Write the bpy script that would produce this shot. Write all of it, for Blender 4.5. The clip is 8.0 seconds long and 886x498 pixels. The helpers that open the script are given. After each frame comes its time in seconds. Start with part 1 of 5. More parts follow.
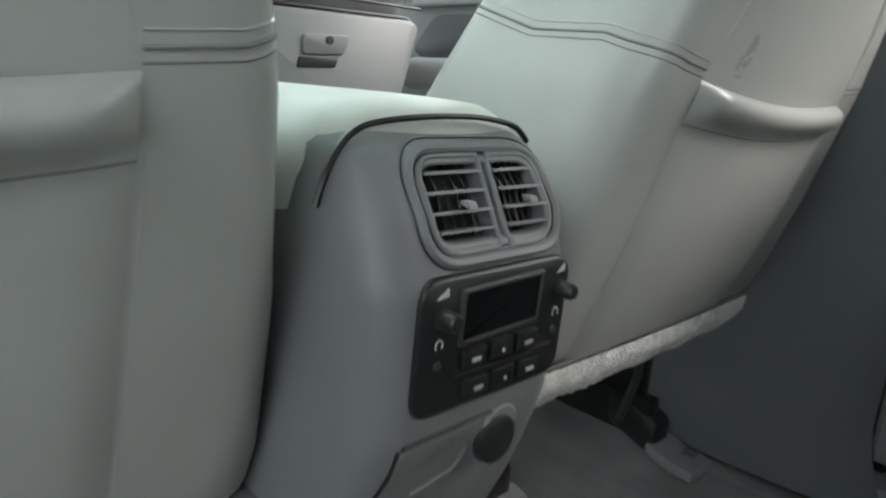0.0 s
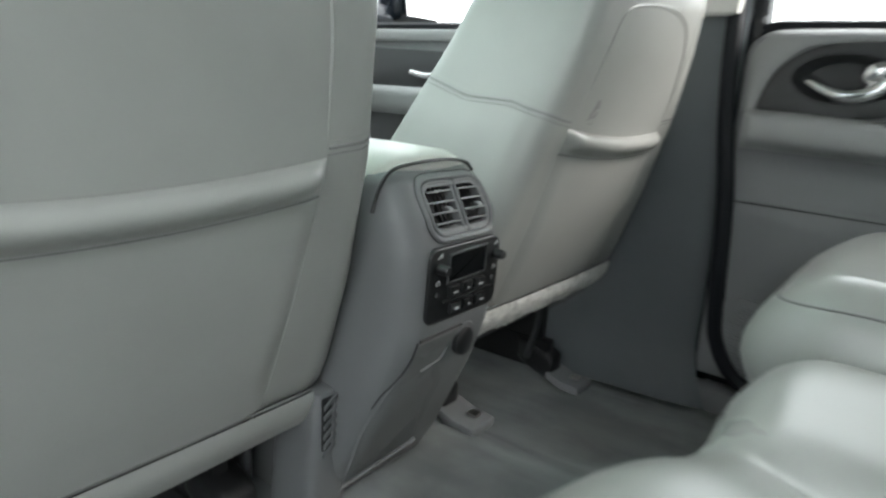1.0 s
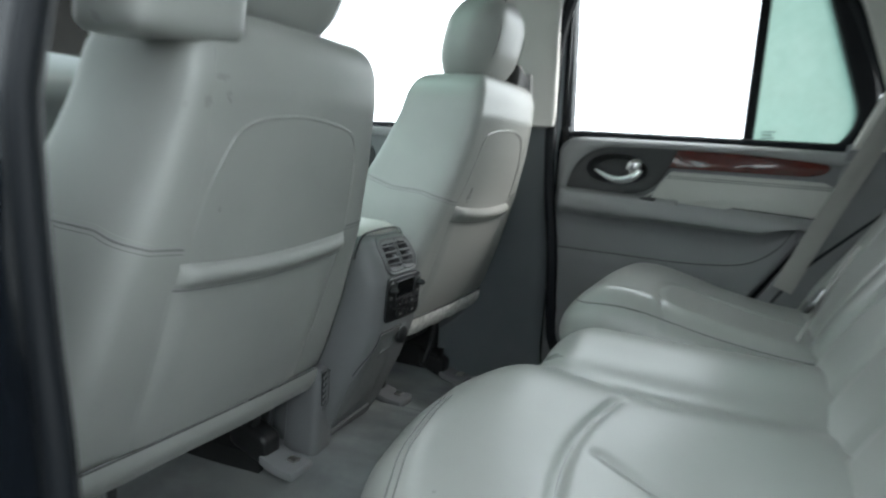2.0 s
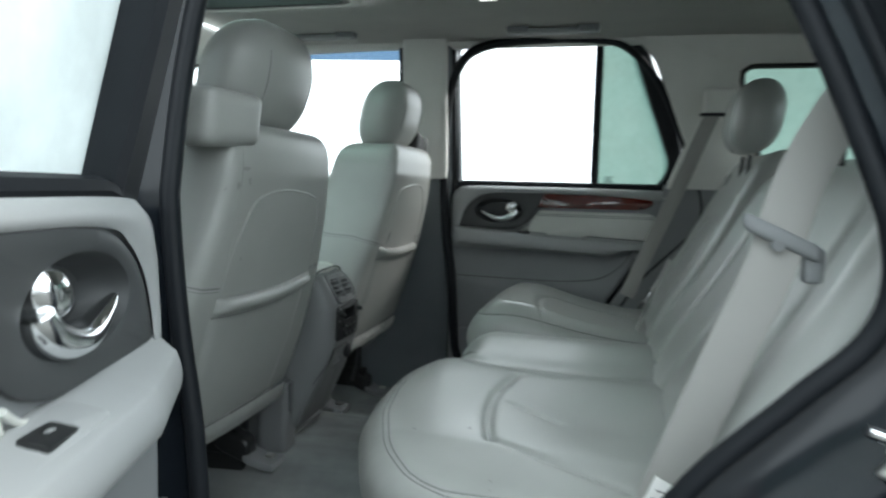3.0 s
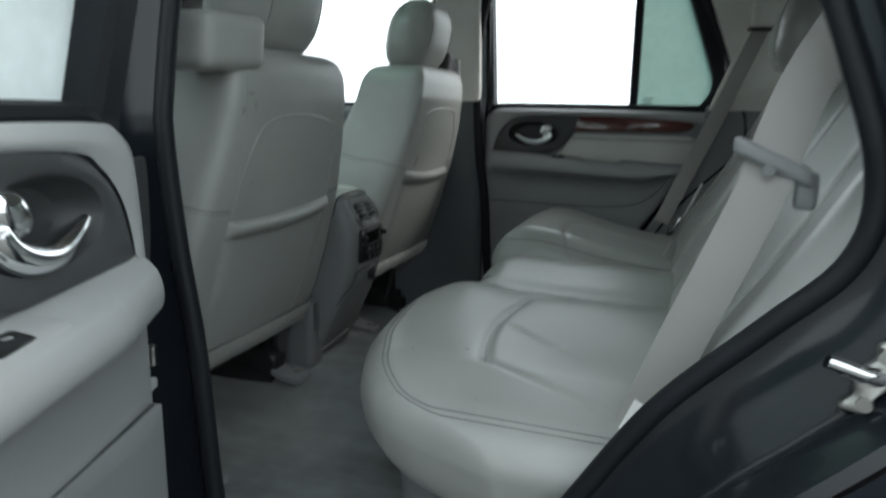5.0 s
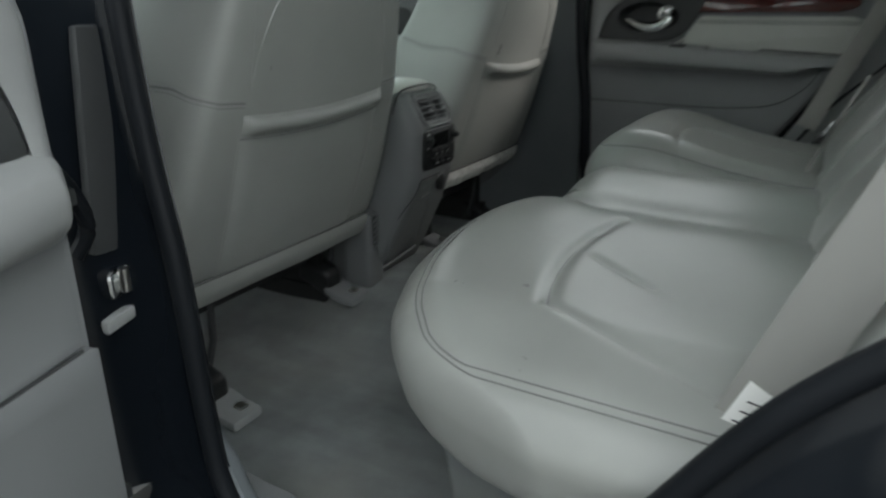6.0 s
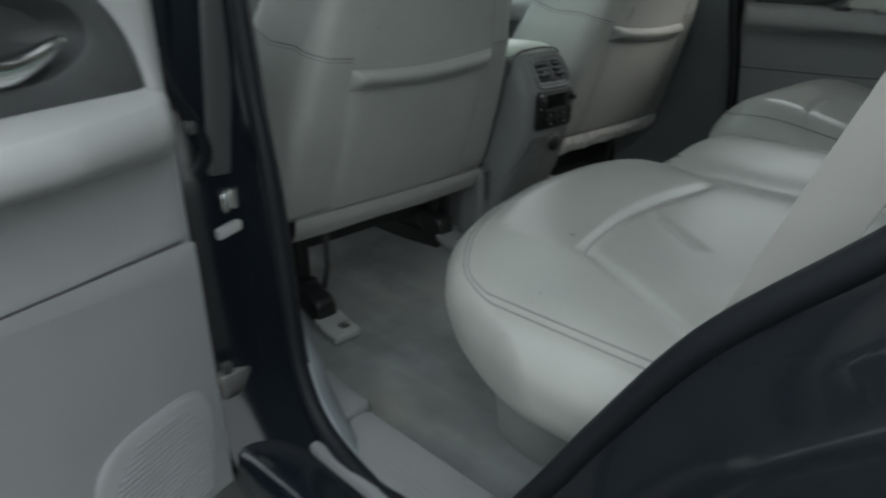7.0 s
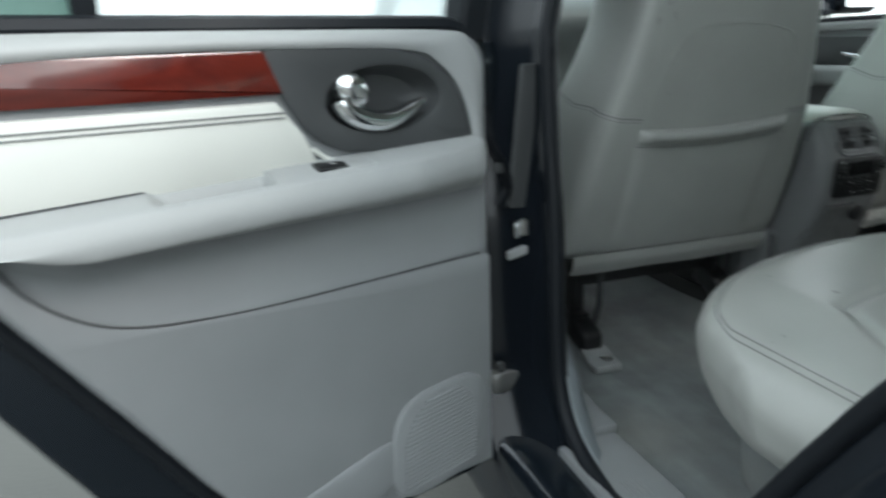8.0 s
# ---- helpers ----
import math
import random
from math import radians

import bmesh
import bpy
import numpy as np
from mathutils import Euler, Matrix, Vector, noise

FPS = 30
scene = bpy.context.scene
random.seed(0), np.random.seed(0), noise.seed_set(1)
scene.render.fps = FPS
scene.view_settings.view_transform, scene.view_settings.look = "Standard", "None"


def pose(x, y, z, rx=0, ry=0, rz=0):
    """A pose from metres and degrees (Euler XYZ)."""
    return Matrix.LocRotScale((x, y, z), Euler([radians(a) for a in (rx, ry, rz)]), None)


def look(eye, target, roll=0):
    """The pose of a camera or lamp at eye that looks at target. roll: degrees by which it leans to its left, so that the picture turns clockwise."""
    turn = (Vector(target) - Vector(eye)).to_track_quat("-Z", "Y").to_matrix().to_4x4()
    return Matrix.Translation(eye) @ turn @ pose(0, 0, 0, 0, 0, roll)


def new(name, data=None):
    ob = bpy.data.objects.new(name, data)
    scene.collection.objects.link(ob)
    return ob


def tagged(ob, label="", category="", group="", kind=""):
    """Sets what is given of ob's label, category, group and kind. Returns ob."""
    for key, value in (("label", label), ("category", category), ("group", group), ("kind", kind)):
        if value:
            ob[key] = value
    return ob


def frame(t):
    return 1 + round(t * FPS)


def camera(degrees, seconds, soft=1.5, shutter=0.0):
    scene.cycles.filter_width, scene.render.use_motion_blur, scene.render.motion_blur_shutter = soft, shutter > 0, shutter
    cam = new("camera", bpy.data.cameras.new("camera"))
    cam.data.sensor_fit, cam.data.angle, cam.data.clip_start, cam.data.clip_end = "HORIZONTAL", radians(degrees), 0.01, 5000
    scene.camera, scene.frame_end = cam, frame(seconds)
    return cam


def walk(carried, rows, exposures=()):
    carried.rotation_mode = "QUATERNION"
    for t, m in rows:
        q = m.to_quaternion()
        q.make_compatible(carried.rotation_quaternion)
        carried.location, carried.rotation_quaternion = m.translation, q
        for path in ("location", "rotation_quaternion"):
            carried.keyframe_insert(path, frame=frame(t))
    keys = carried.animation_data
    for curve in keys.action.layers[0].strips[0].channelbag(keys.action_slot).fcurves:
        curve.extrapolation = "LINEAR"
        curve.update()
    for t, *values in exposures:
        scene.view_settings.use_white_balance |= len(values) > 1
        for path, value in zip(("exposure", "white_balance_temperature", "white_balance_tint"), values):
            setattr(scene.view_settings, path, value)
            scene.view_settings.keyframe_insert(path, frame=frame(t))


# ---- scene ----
cam = camera(67.6, 8.0, soft=2.2, shutter=0.6)
EXPOSURES = [(0.0, 1.54, 6850, 14), (0.5, 1.65, 6850, 14), (1.0, 1.65, 6850, 14), (1.5, 1.42, 6700, 13), (3.0, 0.78, 6500, 10), (3.5, 0.6, 6500, 10), (4.0, 0.42, 6500, 10), (4.5, 0.25, 6500, 10), (6.0, 0.32, 6850, 13), (7.0, 0.36, 6750, 12), (7.5, 0.42, 6550, 10), (8.0, 0.53, 6500, 10)]
PATH = [
    (0, (-0.316, 0.446, 0.547), (1.04, 1.834, 0.063), 4.1),
    (0.5, (-0.423, 0.375, 0.558), (0.993, 1.697, 0.061), 3.9),
    (1, (-0.625, 0.285, 0.614), (0.936, 1.438, 0.129), 3.7),
    (1.5, (-0.885, 0.175, 0.655), (0.818, 1.143, 0.251), 4.5),
    (2.8, (-1.523, 0.065, 0.746), (0.384, 0.637, 0.554), 1.6),
    (3, (-1.579, 0.067, 0.736), (0.353, 0.55, 0.554), 1.6),
    (3.5, (-1.68, 0.072, 0.718), (0.289, 0.399, 0.58), 1.7),
    (4, (-1.714, 0.051, 0.723), (0.256, 0.385, 0.635), 0.9),
    (4.5, (-1.652, -0.018, 0.748), (0.276, 0.5, 0.616), 0.3),
    (4.7, (-1.618, -0.034, 0.747), (0.28, 0.544, 0.491), 0.7),
    (6, (-1.291, -0.018, 0.683), (0.352, 0.898, 0.003), 0.2),
    (6.5, (-1.213, -0.105, 0.671), (0.216, 1.061, -0.102), -0.4),
    (7, (-1.276, -0.211, 0.681), (0.019, 1.108, -0.082), -0.6),
    (7.5, (-1.334, -0.296, 0.686), (-0.348, 1.309, 0.014), -1.9),
    (8, (-1.344, -0.381, 0.69), (-0.746, 1.44, 0.12), -2.0),
]
walk(cam, [(t, look(eye, target, roll)) for t, eye, target, roll in PATH], EXPOSURES)

# ---- world and light ----
world = bpy.data.worlds.new("world")
scene.world = world
world.use_nodes = True
wn = world.node_tree.nodes
bg = wn["Background"]
sky = wn.new("ShaderNodeTexSky")
sky.sky_type, sky.sun_disc = "NISHITA", False
sky.sun_elevation, sky.sun_rotation = radians(34), radians(143)
sky.dust_density, sky.air_density = 6.0, 1.2
veil = wn.new("ShaderNodeMixRGB")
veil.inputs[0].default_value = 0.92
veil.inputs[2].default_value = (17.4, 19.6, 20.5, 1)
world.node_tree.links.new(sky.outputs[0], veil.inputs[1])
world.node_tree.links.new(veil.outputs[0], bg.inputs[0])
bg.inputs[1].default_value = 0.108
sun = new("sun", bpy.data.lights.new("sun", "SUN"))
sun.data.energy, sun.data.angle, sun.data.color = 1.65, radians(26), (1.0, 0.985, 0.96)
sun.matrix_world = look((2.25, -3.0, 2.53), (0, 0, 0))


# ---- materials ----
def material(name, colour, rough=0.5, metal=0.0, vary=0.12, scale=6.0, fine=400.0, bump=0.15, depth=0.0006, coat=0.0, spec=0.5, cell=False, spread=0.2):
    """A surface with stains at one scale and grain at another."""
    m = bpy.data.materials.new(name)
    m.use_nodes = True
    n, l = m.node_tree.nodes, m.node_tree.links
    b = n["Principled BSDF"]
    b.inputs["Roughness"].default_value, b.inputs["Metallic"].default_value = rough, metal
    b.inputs["Coat Weight"].default_value, b.inputs["Specular IOR Level"].default_value = coat, spec
    co = n.new("ShaderNodeTexCoord")
    big = n.new("ShaderNodeTexNoise")
    big.inputs["Scale"].default_value, big.inputs["Detail"].default_value = scale, 6.0
    small = n.new("ShaderNodeTexVoronoi") if cell else n.new("ShaderNodeTexNoise")
    small.inputs["Scale"].default_value = fine
    l.new(co.outputs["Object"], big.inputs["Vector"])
    l.new(co.outputs["Object"], small.inputs["Vector"])
    ramp = n.new("ShaderNodeMapRange")
    ramp.inputs[1].default_value, ramp.inputs[2].default_value = 0.5 - spread, 0.5 + spread
    ramp.inputs[3].default_value, ramp.inputs[4].default_value = 1 - vary, 1 + vary
    l.new(big.outputs[0], ramp.inputs[0])
    mul = n.new("ShaderNodeMixRGB")
    mul.blend_type, mul.inputs[0].default_value = "MULTIPLY", 1.0
    mul.inputs[1].default_value = (*colour, 1)
    l.new(ramp.outputs[0], mul.inputs[2])
    l.new(mul.outputs[0], b.inputs["Base Color"])
    rr = n.new("ShaderNodeMapRange")
    rr.inputs[1].default_value, rr.inputs[2].default_value = 0.3, 0.7
    rr.inputs[3].default_value, rr.inputs[4].default_value = max(0.02, rough - 0.06), min(1, rough + 0.06)
    l.new(big.outputs[0], rr.inputs[0])
    l.new(rr.outputs[0], b.inputs["Roughness"])
    if bump:
        bp = n.new("ShaderNodeBump")
        bp.inputs["Strength"].default_value, bp.inputs["Distance"].default_value = bump, depth
        l.new(small.outputs[0], bp.inputs["Height"])
        l.new(bp.outputs[0], b.inputs["Normal"])
    return m


LEATHER = material("grey leather", (0.34, 0.35, 0.332), 0.33, fine=420, bump=0.10, vary=0.07)
LEATHER_PALE = material("pale leather", (0.57, 0.58, 0.545), 0.42, fine=420, bump=0.12, vary=0.04)
SEAM = material("stitched seam", (0.20, 0.205, 0.20), 0.8)
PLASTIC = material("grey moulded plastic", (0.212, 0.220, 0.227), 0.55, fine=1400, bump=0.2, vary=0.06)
CONSOLE = material("dark grey console plastic", (0.145, 0.151, 0.154), 0.5, fine=1400, bump=0.25, vary=0.07)
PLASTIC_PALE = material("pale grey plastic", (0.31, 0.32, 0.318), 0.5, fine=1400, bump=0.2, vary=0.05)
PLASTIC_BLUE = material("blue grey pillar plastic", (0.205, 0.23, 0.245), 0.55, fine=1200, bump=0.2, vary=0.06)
DARK = material("charcoal plastic", (0.045, 0.048, 0.05), 0.5, fine=1200, bump=0.15)
BLACK = material("black plastic", (0.012, 0.013, 0.014), 0.4, fine=1200, bump=0.1)
RUBBER = material("black rubber", (0.009, 0.011, 0.014), 0.5, fine=600, bump=0.2, spec=0.2)
PAINT = material("dark slate metallic paint", (0.010, 0.0145, 0.020), 0.19, 0.3, vary=0.06, fine=2500, bump=0.03, coat=0.25, spec=0.35)
# body paint again, darker and duller: the jamb's shade is in the colour
PAINT_SHADED = material("shaded jamb paint", (0.008, 0.0105, 0.014), 0.20, 0.0, vary=0.1, fine=900, bump=0.03, coat=0.2, spec=0.25)
FLEECE = material("fleece lining", (0.64, 0.65, 0.62), 0.95, fine=300, bump=1.0, depth=0.004, vary=0.25, scale=60)
HEADLINER = material("headliner cloth", (0.74, 0.735, 0.70), 0.95, fine=900, bump=0.5, vary=0.05)
CHROME = material("chrome", (0.85, 0.86, 0.87), 0.08, 1.0, vary=0.02, bump=0)
STEEL = material("zinc plated steel", (0.5, 0.5, 0.48), 0.35, 1.0, vary=0.15, fine=300, bump=0.1)
BELT = material("grey webbing", (0.30, 0.295, 0.28), 0.75, fine=900, bump=0.4, vary=0.06)
CONCRETE = material("grey concrete", (0.075, 0.076, 0.07), 0.85, fine=60, bump=0.4, depth=0.003, vary=0.12, scale=1.5)
def worn_carpet():
    """Cut pile: brushed streaks, beige dust and dark tread over blue grey."""
    m = material("grey carpet", (0.30, 0.325, 0.325), 0.95, fine=900, bump=1.0, depth=0.005, vary=0.22, scale=5, spread=0.11)
    n, l = m.node_tree.nodes, m.node_tree.links
    b = n["Principled BSDF"]
    base = b.inputs["Base Color"].links[0].from_socket
    co, mp = n.new("ShaderNodeTexCoord"), n.new("ShaderNodeMapping")
    mp.inputs["Scale"].default_value = (16, 3, 1)
    mp.inputs["Rotation"].default_value = (0, 0, 0.5)
    l.new(co.outputs["Object"], mp.inputs[0])
    brush, dust = n.new("ShaderNodeTexNoise"), n.new("ShaderNodeTexNoise")
    brush.inputs["Scale"].default_value, brush.inputs["Detail"].default_value = 1.0, 3
    dust.inputs["Scale"].default_value, dust.inputs["Detail"].default_value = 3.2, 6
    l.new(mp.outputs[0], brush.inputs["Vector"])
    l.new(co.outputs["Object"], dust.inputs["Vector"])
    r1, r2 = n.new("ShaderNodeMapRange"), n.new("ShaderNodeMapRange")
    r1.inputs[1].default_value, r1.inputs[2].default_value, r1.inputs[3].default_value, r1.inputs[4].default_value = 0.35, 0.65, 0.88, 1.10
    r2.inputs[1].default_value, r2.inputs[2].default_value, r2.inputs[3].default_value, r2.inputs[4].default_value = 0.48, 0.66, 0.0, 0.30
    l.new(brush.outputs[0], r1.inputs[0])
    l.new(dust.outputs[0], r2.inputs[0])
    mul, mix = n.new("ShaderNodeMixRGB"), n.new("ShaderNodeMixRGB")
    mul.blend_type, mul.inputs[0].default_value = "MULTIPLY", 1.0
    l.new(base, mul.inputs[1])
    l.new(r1.outputs[0], mul.inputs[2])
    l.new(r2.outputs[0], mix.inputs[0])
    l.new(mul.outputs[0], mix.inputs[1])
    mix.inputs[2].default_value = (0.40, 0.385, 0.335, 1)
    l.new(mix.outputs[0], b.inputs["Base Color"])
    return m


CARPET = worn_carpet()
WHITEWALL = material("white panelled wall", (0.75, 0.8, 0.77), 0.7, vary=0.05)


def glass(name, tint, rough=0.0, film=0.0):
    m = bpy.data.materials.new(name)
    m.use_nodes = True
    n, l = m.node_tree.nodes, m.node_tree.links
    n.remove(n["Principled BSDF"])
    tr, gl, mx, fr = n.new("ShaderNodeBsdfTransparent"), n.new("ShaderNodeBsdfGlossy"), n.new("ShaderNodeMixShader"), n.new("ShaderNodeFresnel")
    tr.inputs[0].default_value = (*tint, 1)
    gl.inputs["Roughness"].default_value = 0.02 + rough
    fr.inputs[0].default_value = 1.45
    l.new(fr.outputs[0], mx.inputs[0])
    l.new(tr.outputs[0], mx.inputs[1])
    l.new(gl.outputs[0], mx.inputs[2])
    last = mx
    # grey diffuse film: stands in for a pale reflection on the pane
    if film:
        df, mf = n.new("ShaderNodeBsdfDiffuse"), n.new("ShaderNodeMixShader")
        co, no, mr = n.new("ShaderNodeTexCoord"), n.new("ShaderNodeTexNoise"), n.new("ShaderNodeMapRange")
        no.inputs["Scale"].default_value = 4.0
        mr.inputs[3].default_value, mr.inputs[4].default_value = film * 0.6, film * 1.4
        df.inputs[0].default_value = (0.62, 0.66, 0.68, 1)
        l.new(co.outputs["Object"], no.inputs["Vector"])
        l.new(no.outputs[0], mr.inputs[0])
        l.new(mr.outputs[0], mf.inputs[0])
        l.new(mx.outputs[0], mf.inputs[1])
        l.new(df.outputs[0], mf.inputs[2])
        last = mf
    l.new(last.outputs[0], n["Material Output"].inputs[0])
    return m


def fogged(name, tint, clear, ior=1.4):
    """Glass under a film of wet fog: it scatters the daylight that falls on it from outside."""
    m = bpy.data.materials.new(name)
    m.use_nodes = True
    n, l = m.node_tree.nodes, m.node_tree.links
    n.remove(n["Principled BSDF"])
    tl, tr, gl = n.new("ShaderNodeBsdfTranslucent"), n.new("ShaderNodeBsdfTransparent"), n.new("ShaderNodeBsdfGlossy")
    m1, m2, fr = n.new("ShaderNodeMixShader"), n.new("ShaderNodeMixShader"), n.new("ShaderNodeFresnel")
    co, no, mr = n.new("ShaderNodeTexCoord"), n.new("ShaderNodeTexNoise"), n.new("ShaderNodeMapRange")
    no.inputs["Scale"].default_value, no.inputs["Detail"].default_value = 9.0, 5.0
    l.new(co.outputs["Object"], no.inputs["Vector"])
    mr.inputs[1].default_value, mr.inputs[2].default_value = 0.35, 0.65
    mr.inputs[3].default_value, mr.inputs[4].default_value = clear - 0.10, clear + 0.10
    l.new(no.outputs[0], mr.inputs[0])
    tl.inputs[0].default_value = (*tint, 1)
    tr.inputs[0].default_value = (*tint, 1)
    gl.inputs["Roughness"].default_value = 0.05
    fr.inputs[0].default_value = ior
    l.new(mr.outputs[0], m1.inputs[0])
    l.new(tl.outputs[0], m1.inputs[1])
    l.new(tr.outputs[0], m1.inputs[2])
    l.new(fr.outputs[0], m2.inputs[0])
    l.new(m1.outputs[0], m2.inputs[1])
    l.new(gl.outputs[0], m2.inputs[2])
    l.new(m2.outputs[0], n["Material Output"].inputs[0])
    return m


GLASS = fogged("fogged green glass", (0.33, 0.43, 0.40), 0.40)
GLASS_FOG = fogged("fogged pale glass", (0.96, 0.995, 0.99), 0.22, 1.12)
GLASS_DARK = glass("privacy glass with reflection film", (0.16, 0.18, 0.18), film=0.09)
GLASS_ROOF = fogged("green roof glass", (0.72, 0.88, 0.82), 0.6, 1.15)
GLASS_CLEAR = glass("light tinted glass", (0.83, 0.88, 0.875))


def wood_material():
    m = material("red burl wood", (0.16, 0.025, 0.012), 0.18, coat=0.8, bump=0, vary=0.3, scale=14)
    n, l = m.node_tree.nodes, m.node_tree.links
    co, mp = n.new("ShaderNodeTexCoord"), n.new("ShaderNodeMapping")
    mp.inputs["Scale"].default_value = (7, 7, 14)
    no, cr = n.new("ShaderNodeTexNoise"), n.new("ShaderNodeValToRGB")
    no.inputs["Scale"].default_value, no.inputs["Detail"].default_value, no.inputs["Distortion"].default_value = 1.4, 9, 2.2
    cr.color_ramp.elements[0].position, cr.color_ramp.elements[0].color = 0.25, (0.055, 0.008, 0.006, 1)
    cr.color_ramp.elements[1].position, cr.color_ramp.elements[1].color = 0.75, (0.115, 0.016, 0.010, 1)
    l.new(co.outputs["Object"], mp.inputs[0])
    l.new(mp.outputs[0], no.inputs["Vector"])
    l.new(no.outputs[0], cr.inputs[0])
    l.new(cr.outputs[0], n["Principled BSDF"].inputs["Base Color"])
    return m


WOOD = wood_material()


# ---- building helpers ----
def thing(name, at, label, category, group="", kind=""):
    e = new(name)
    e.location = at
    e.empty_display_size = 0.05
    return tagged(e, label, category, group, kind)


def base_of(ob):
    v = Vector((0, 0, 0))
    while ob is not None:
        v = v + ob.location
        ob = ob.parent
    return v


def part(name, bm, mat, parent=None, label="", smooth=True, fix=True):
    """One mesh object in world coordinates, under a thing or part."""
    if fix:
        bmesh.ops.recalc_face_normals(bm, faces=bm.faces)
    me = bpy.data.meshes.new(name)
    off = base_of(parent)
    if off.length > 0:
        bmesh.ops.translate(bm, verts=bm.verts, vec=-off)
    bm.to_mesh(me)
    bm.free()
    if smooth:
        me.polygons.foreach_set("use_smooth", [True] * len(me.polygons))
        me.set_sharp_from_angle(angle=radians(42))
    me.materials.append(mat)
    ob = new(name, me)
    if parent is not None:
        ob.parent = parent
    if label:
        ob["label"] = label
    return ob


def same_map(v):
    return v


def rbox(c, h, r, seg=(12, 12, 12), deform=same_map, bm=None):
    """A box of half sizes h about c with edge radii r (three), shaped by deform."""
    bm = bm or bmesh.new()
    c, h = Vector(c), Vector(h)
    r = Vector((r, r, r)) if isinstance(r, (int, float)) else Vector(r)
    verts = {}

    def spot(i, j, k):
        if (i, j, k) not in verts:
            p = []
            for a, s, hh, rr in zip((i, j, k), seg, h, r):
                f = 2 * a / s - 1
                p.append(f * hh)
            q = [max(-(hh - rr), min(hh - rr, x)) for x, hh, rr in zip(p, h, r)]
            n = Vector([(x - y) / rr for x, y, rr in zip(p, q, r)])
            if n.length > 1e-9:
                m = max(abs(x) for x in n)
                n = n.normalized() * (m if m < 1 else 1)
            v = Vector([y + x * rr for y, x, rr in zip(q, n, r)])
            verts[(i, j, k)] = bm.verts.new(deform(c + v))
        return verts[(i, j, k)]

    sx, sy, sz = seg
    for k in (0, sz):
        for i in range(sx):
            for j in range(sy):
                bm.faces.new([spot(i, j, k), spot(i + 1, j, k), spot(i + 1, j + 1, k), spot(i, j + 1, k)])
    for j in (0, sy):
        for i in range(sx):
            for k in range(sz):
                bm.faces.new([spot(i, j, k), spot(i + 1, j, k), spot(i + 1, j, k + 1), spot(i, j, k + 1)])
    for i in (0, sx):
        for j in range(sy):
            for k in range(sz):
                bm.faces.new([spot(i, j, k), spot(i, j + 1, k), spot(i, j + 1, k + 1), spot(i, j, k + 1)])
    return bm


def grid(fn, nu, nv, closed=False, bm=None):
    """A sheet fn(s, t) for s, t from 0 to 1; closed joins s = 1 to s = 0."""
    bm = bm or bmesh.new()
    rows = [[bm.verts.new(fn(i / nu, j / nv)) for j in range(nv + 1)] for i in range(nu + (0 if closed else 1))]
    for i in range(nu):
        a, b = rows[i], rows[(i + 1) % len(rows)]
        for j in range(nv):
            bm.faces.new([a[j], b[j], b[j + 1], a[j + 1]])
    return bm


def spline(pts, n, closed=False):
    """n points along a smooth curve through pts."""
    pts = [Vector(p) for p in pts]
    m = len(pts)
    spans = m if closed else m - 1
    out = []
    for i in range(n):
        f = i / n * spans if closed else i / (n - 1) * spans
        k = min(int(f), spans - 1)
        t = f - k
        if closed:
            a, b, c, d = (pts[(k + q) % m] for q in (-1, 0, 1, 2))
        else:
            a, b, c, d = pts[max(k - 1, 0)], pts[k], pts[k + 1], pts[min(k + 2, m - 1)]
        out.append(0.5 * ((2 * b) + (c - a) * t + (2 * a - 5 * b + 4 * c - d) * t * t + (3 * b - a - 3 * c + d) * t ** 3))
    return out


def tube(path, r, sides=8, closed=False, bm=None, flat=1.0, up=(0, 0, 1)):
    """A round (or, with flat, oval) bar along a path; r may be a list."""
    bm = bm or bmesh.new()
    path = [Vector(p) for p in path]
    n = len(path)
    rings = []
    for i, p in enumerate(path):
        a = path[(i - 1) % n] if closed or i else p
        b = path[(i + 1) % n] if closed or i < n - 1 else p
        t = (b - a).normalized()
        s = t.cross(Vector(up))
        s = s.normalized() if s.length > 1e-4 else t.orthogonal().normalized()
        w = s.cross(t).normalized()
        q = r[i] if isinstance(r, (list, tuple)) else r
        rings.append([bm.verts.new(p + s * math.cos(2 * math.pi * k / sides) * q + w * math.sin(2 * math.pi * k / sides) * q * flat) for k in range(sides)])
    for i in range(n if closed else n - 1):
        a, b = rings[i], rings[(i + 1) % n]
        for k in range(sides):
            bm.faces.new([a[k], a[(k + 1) % sides], b[(k + 1) % sides], b[k]])
    if not closed:
        bm.faces.new(rings[0])
        bm.faces.new(rings[-1])
    return bm


def inset(poly, d):
    """A closed 2D outline moved inwards by d."""
    n = len(poly)
    area = sum(poly[i][0] * poly[(i + 1) % n][1] - poly[(i + 1) % n][0] * poly[i][1] for i in range(n))
    sg = 1 if area > 0 else -1
    out = []
    for i in range(n):
        a, b, c = Vector(poly[i - 1]), Vector(poly[i]), Vector(poly[(i + 1) % n])
        e, f = (b - a), (c - b)
        if e.length < 1e-9 or f.length < 1e-9:
            out.append(b)
            continue
        e, f = e.normalized(), f.normalized()
        m = Vector((-(e.y + f.y), e.x + f.x)) * sg
        k = max(0.35, m.length / 2)
        out.append(b + m.normalized() * d / k if m.length > 1e-6 else b)
    return out


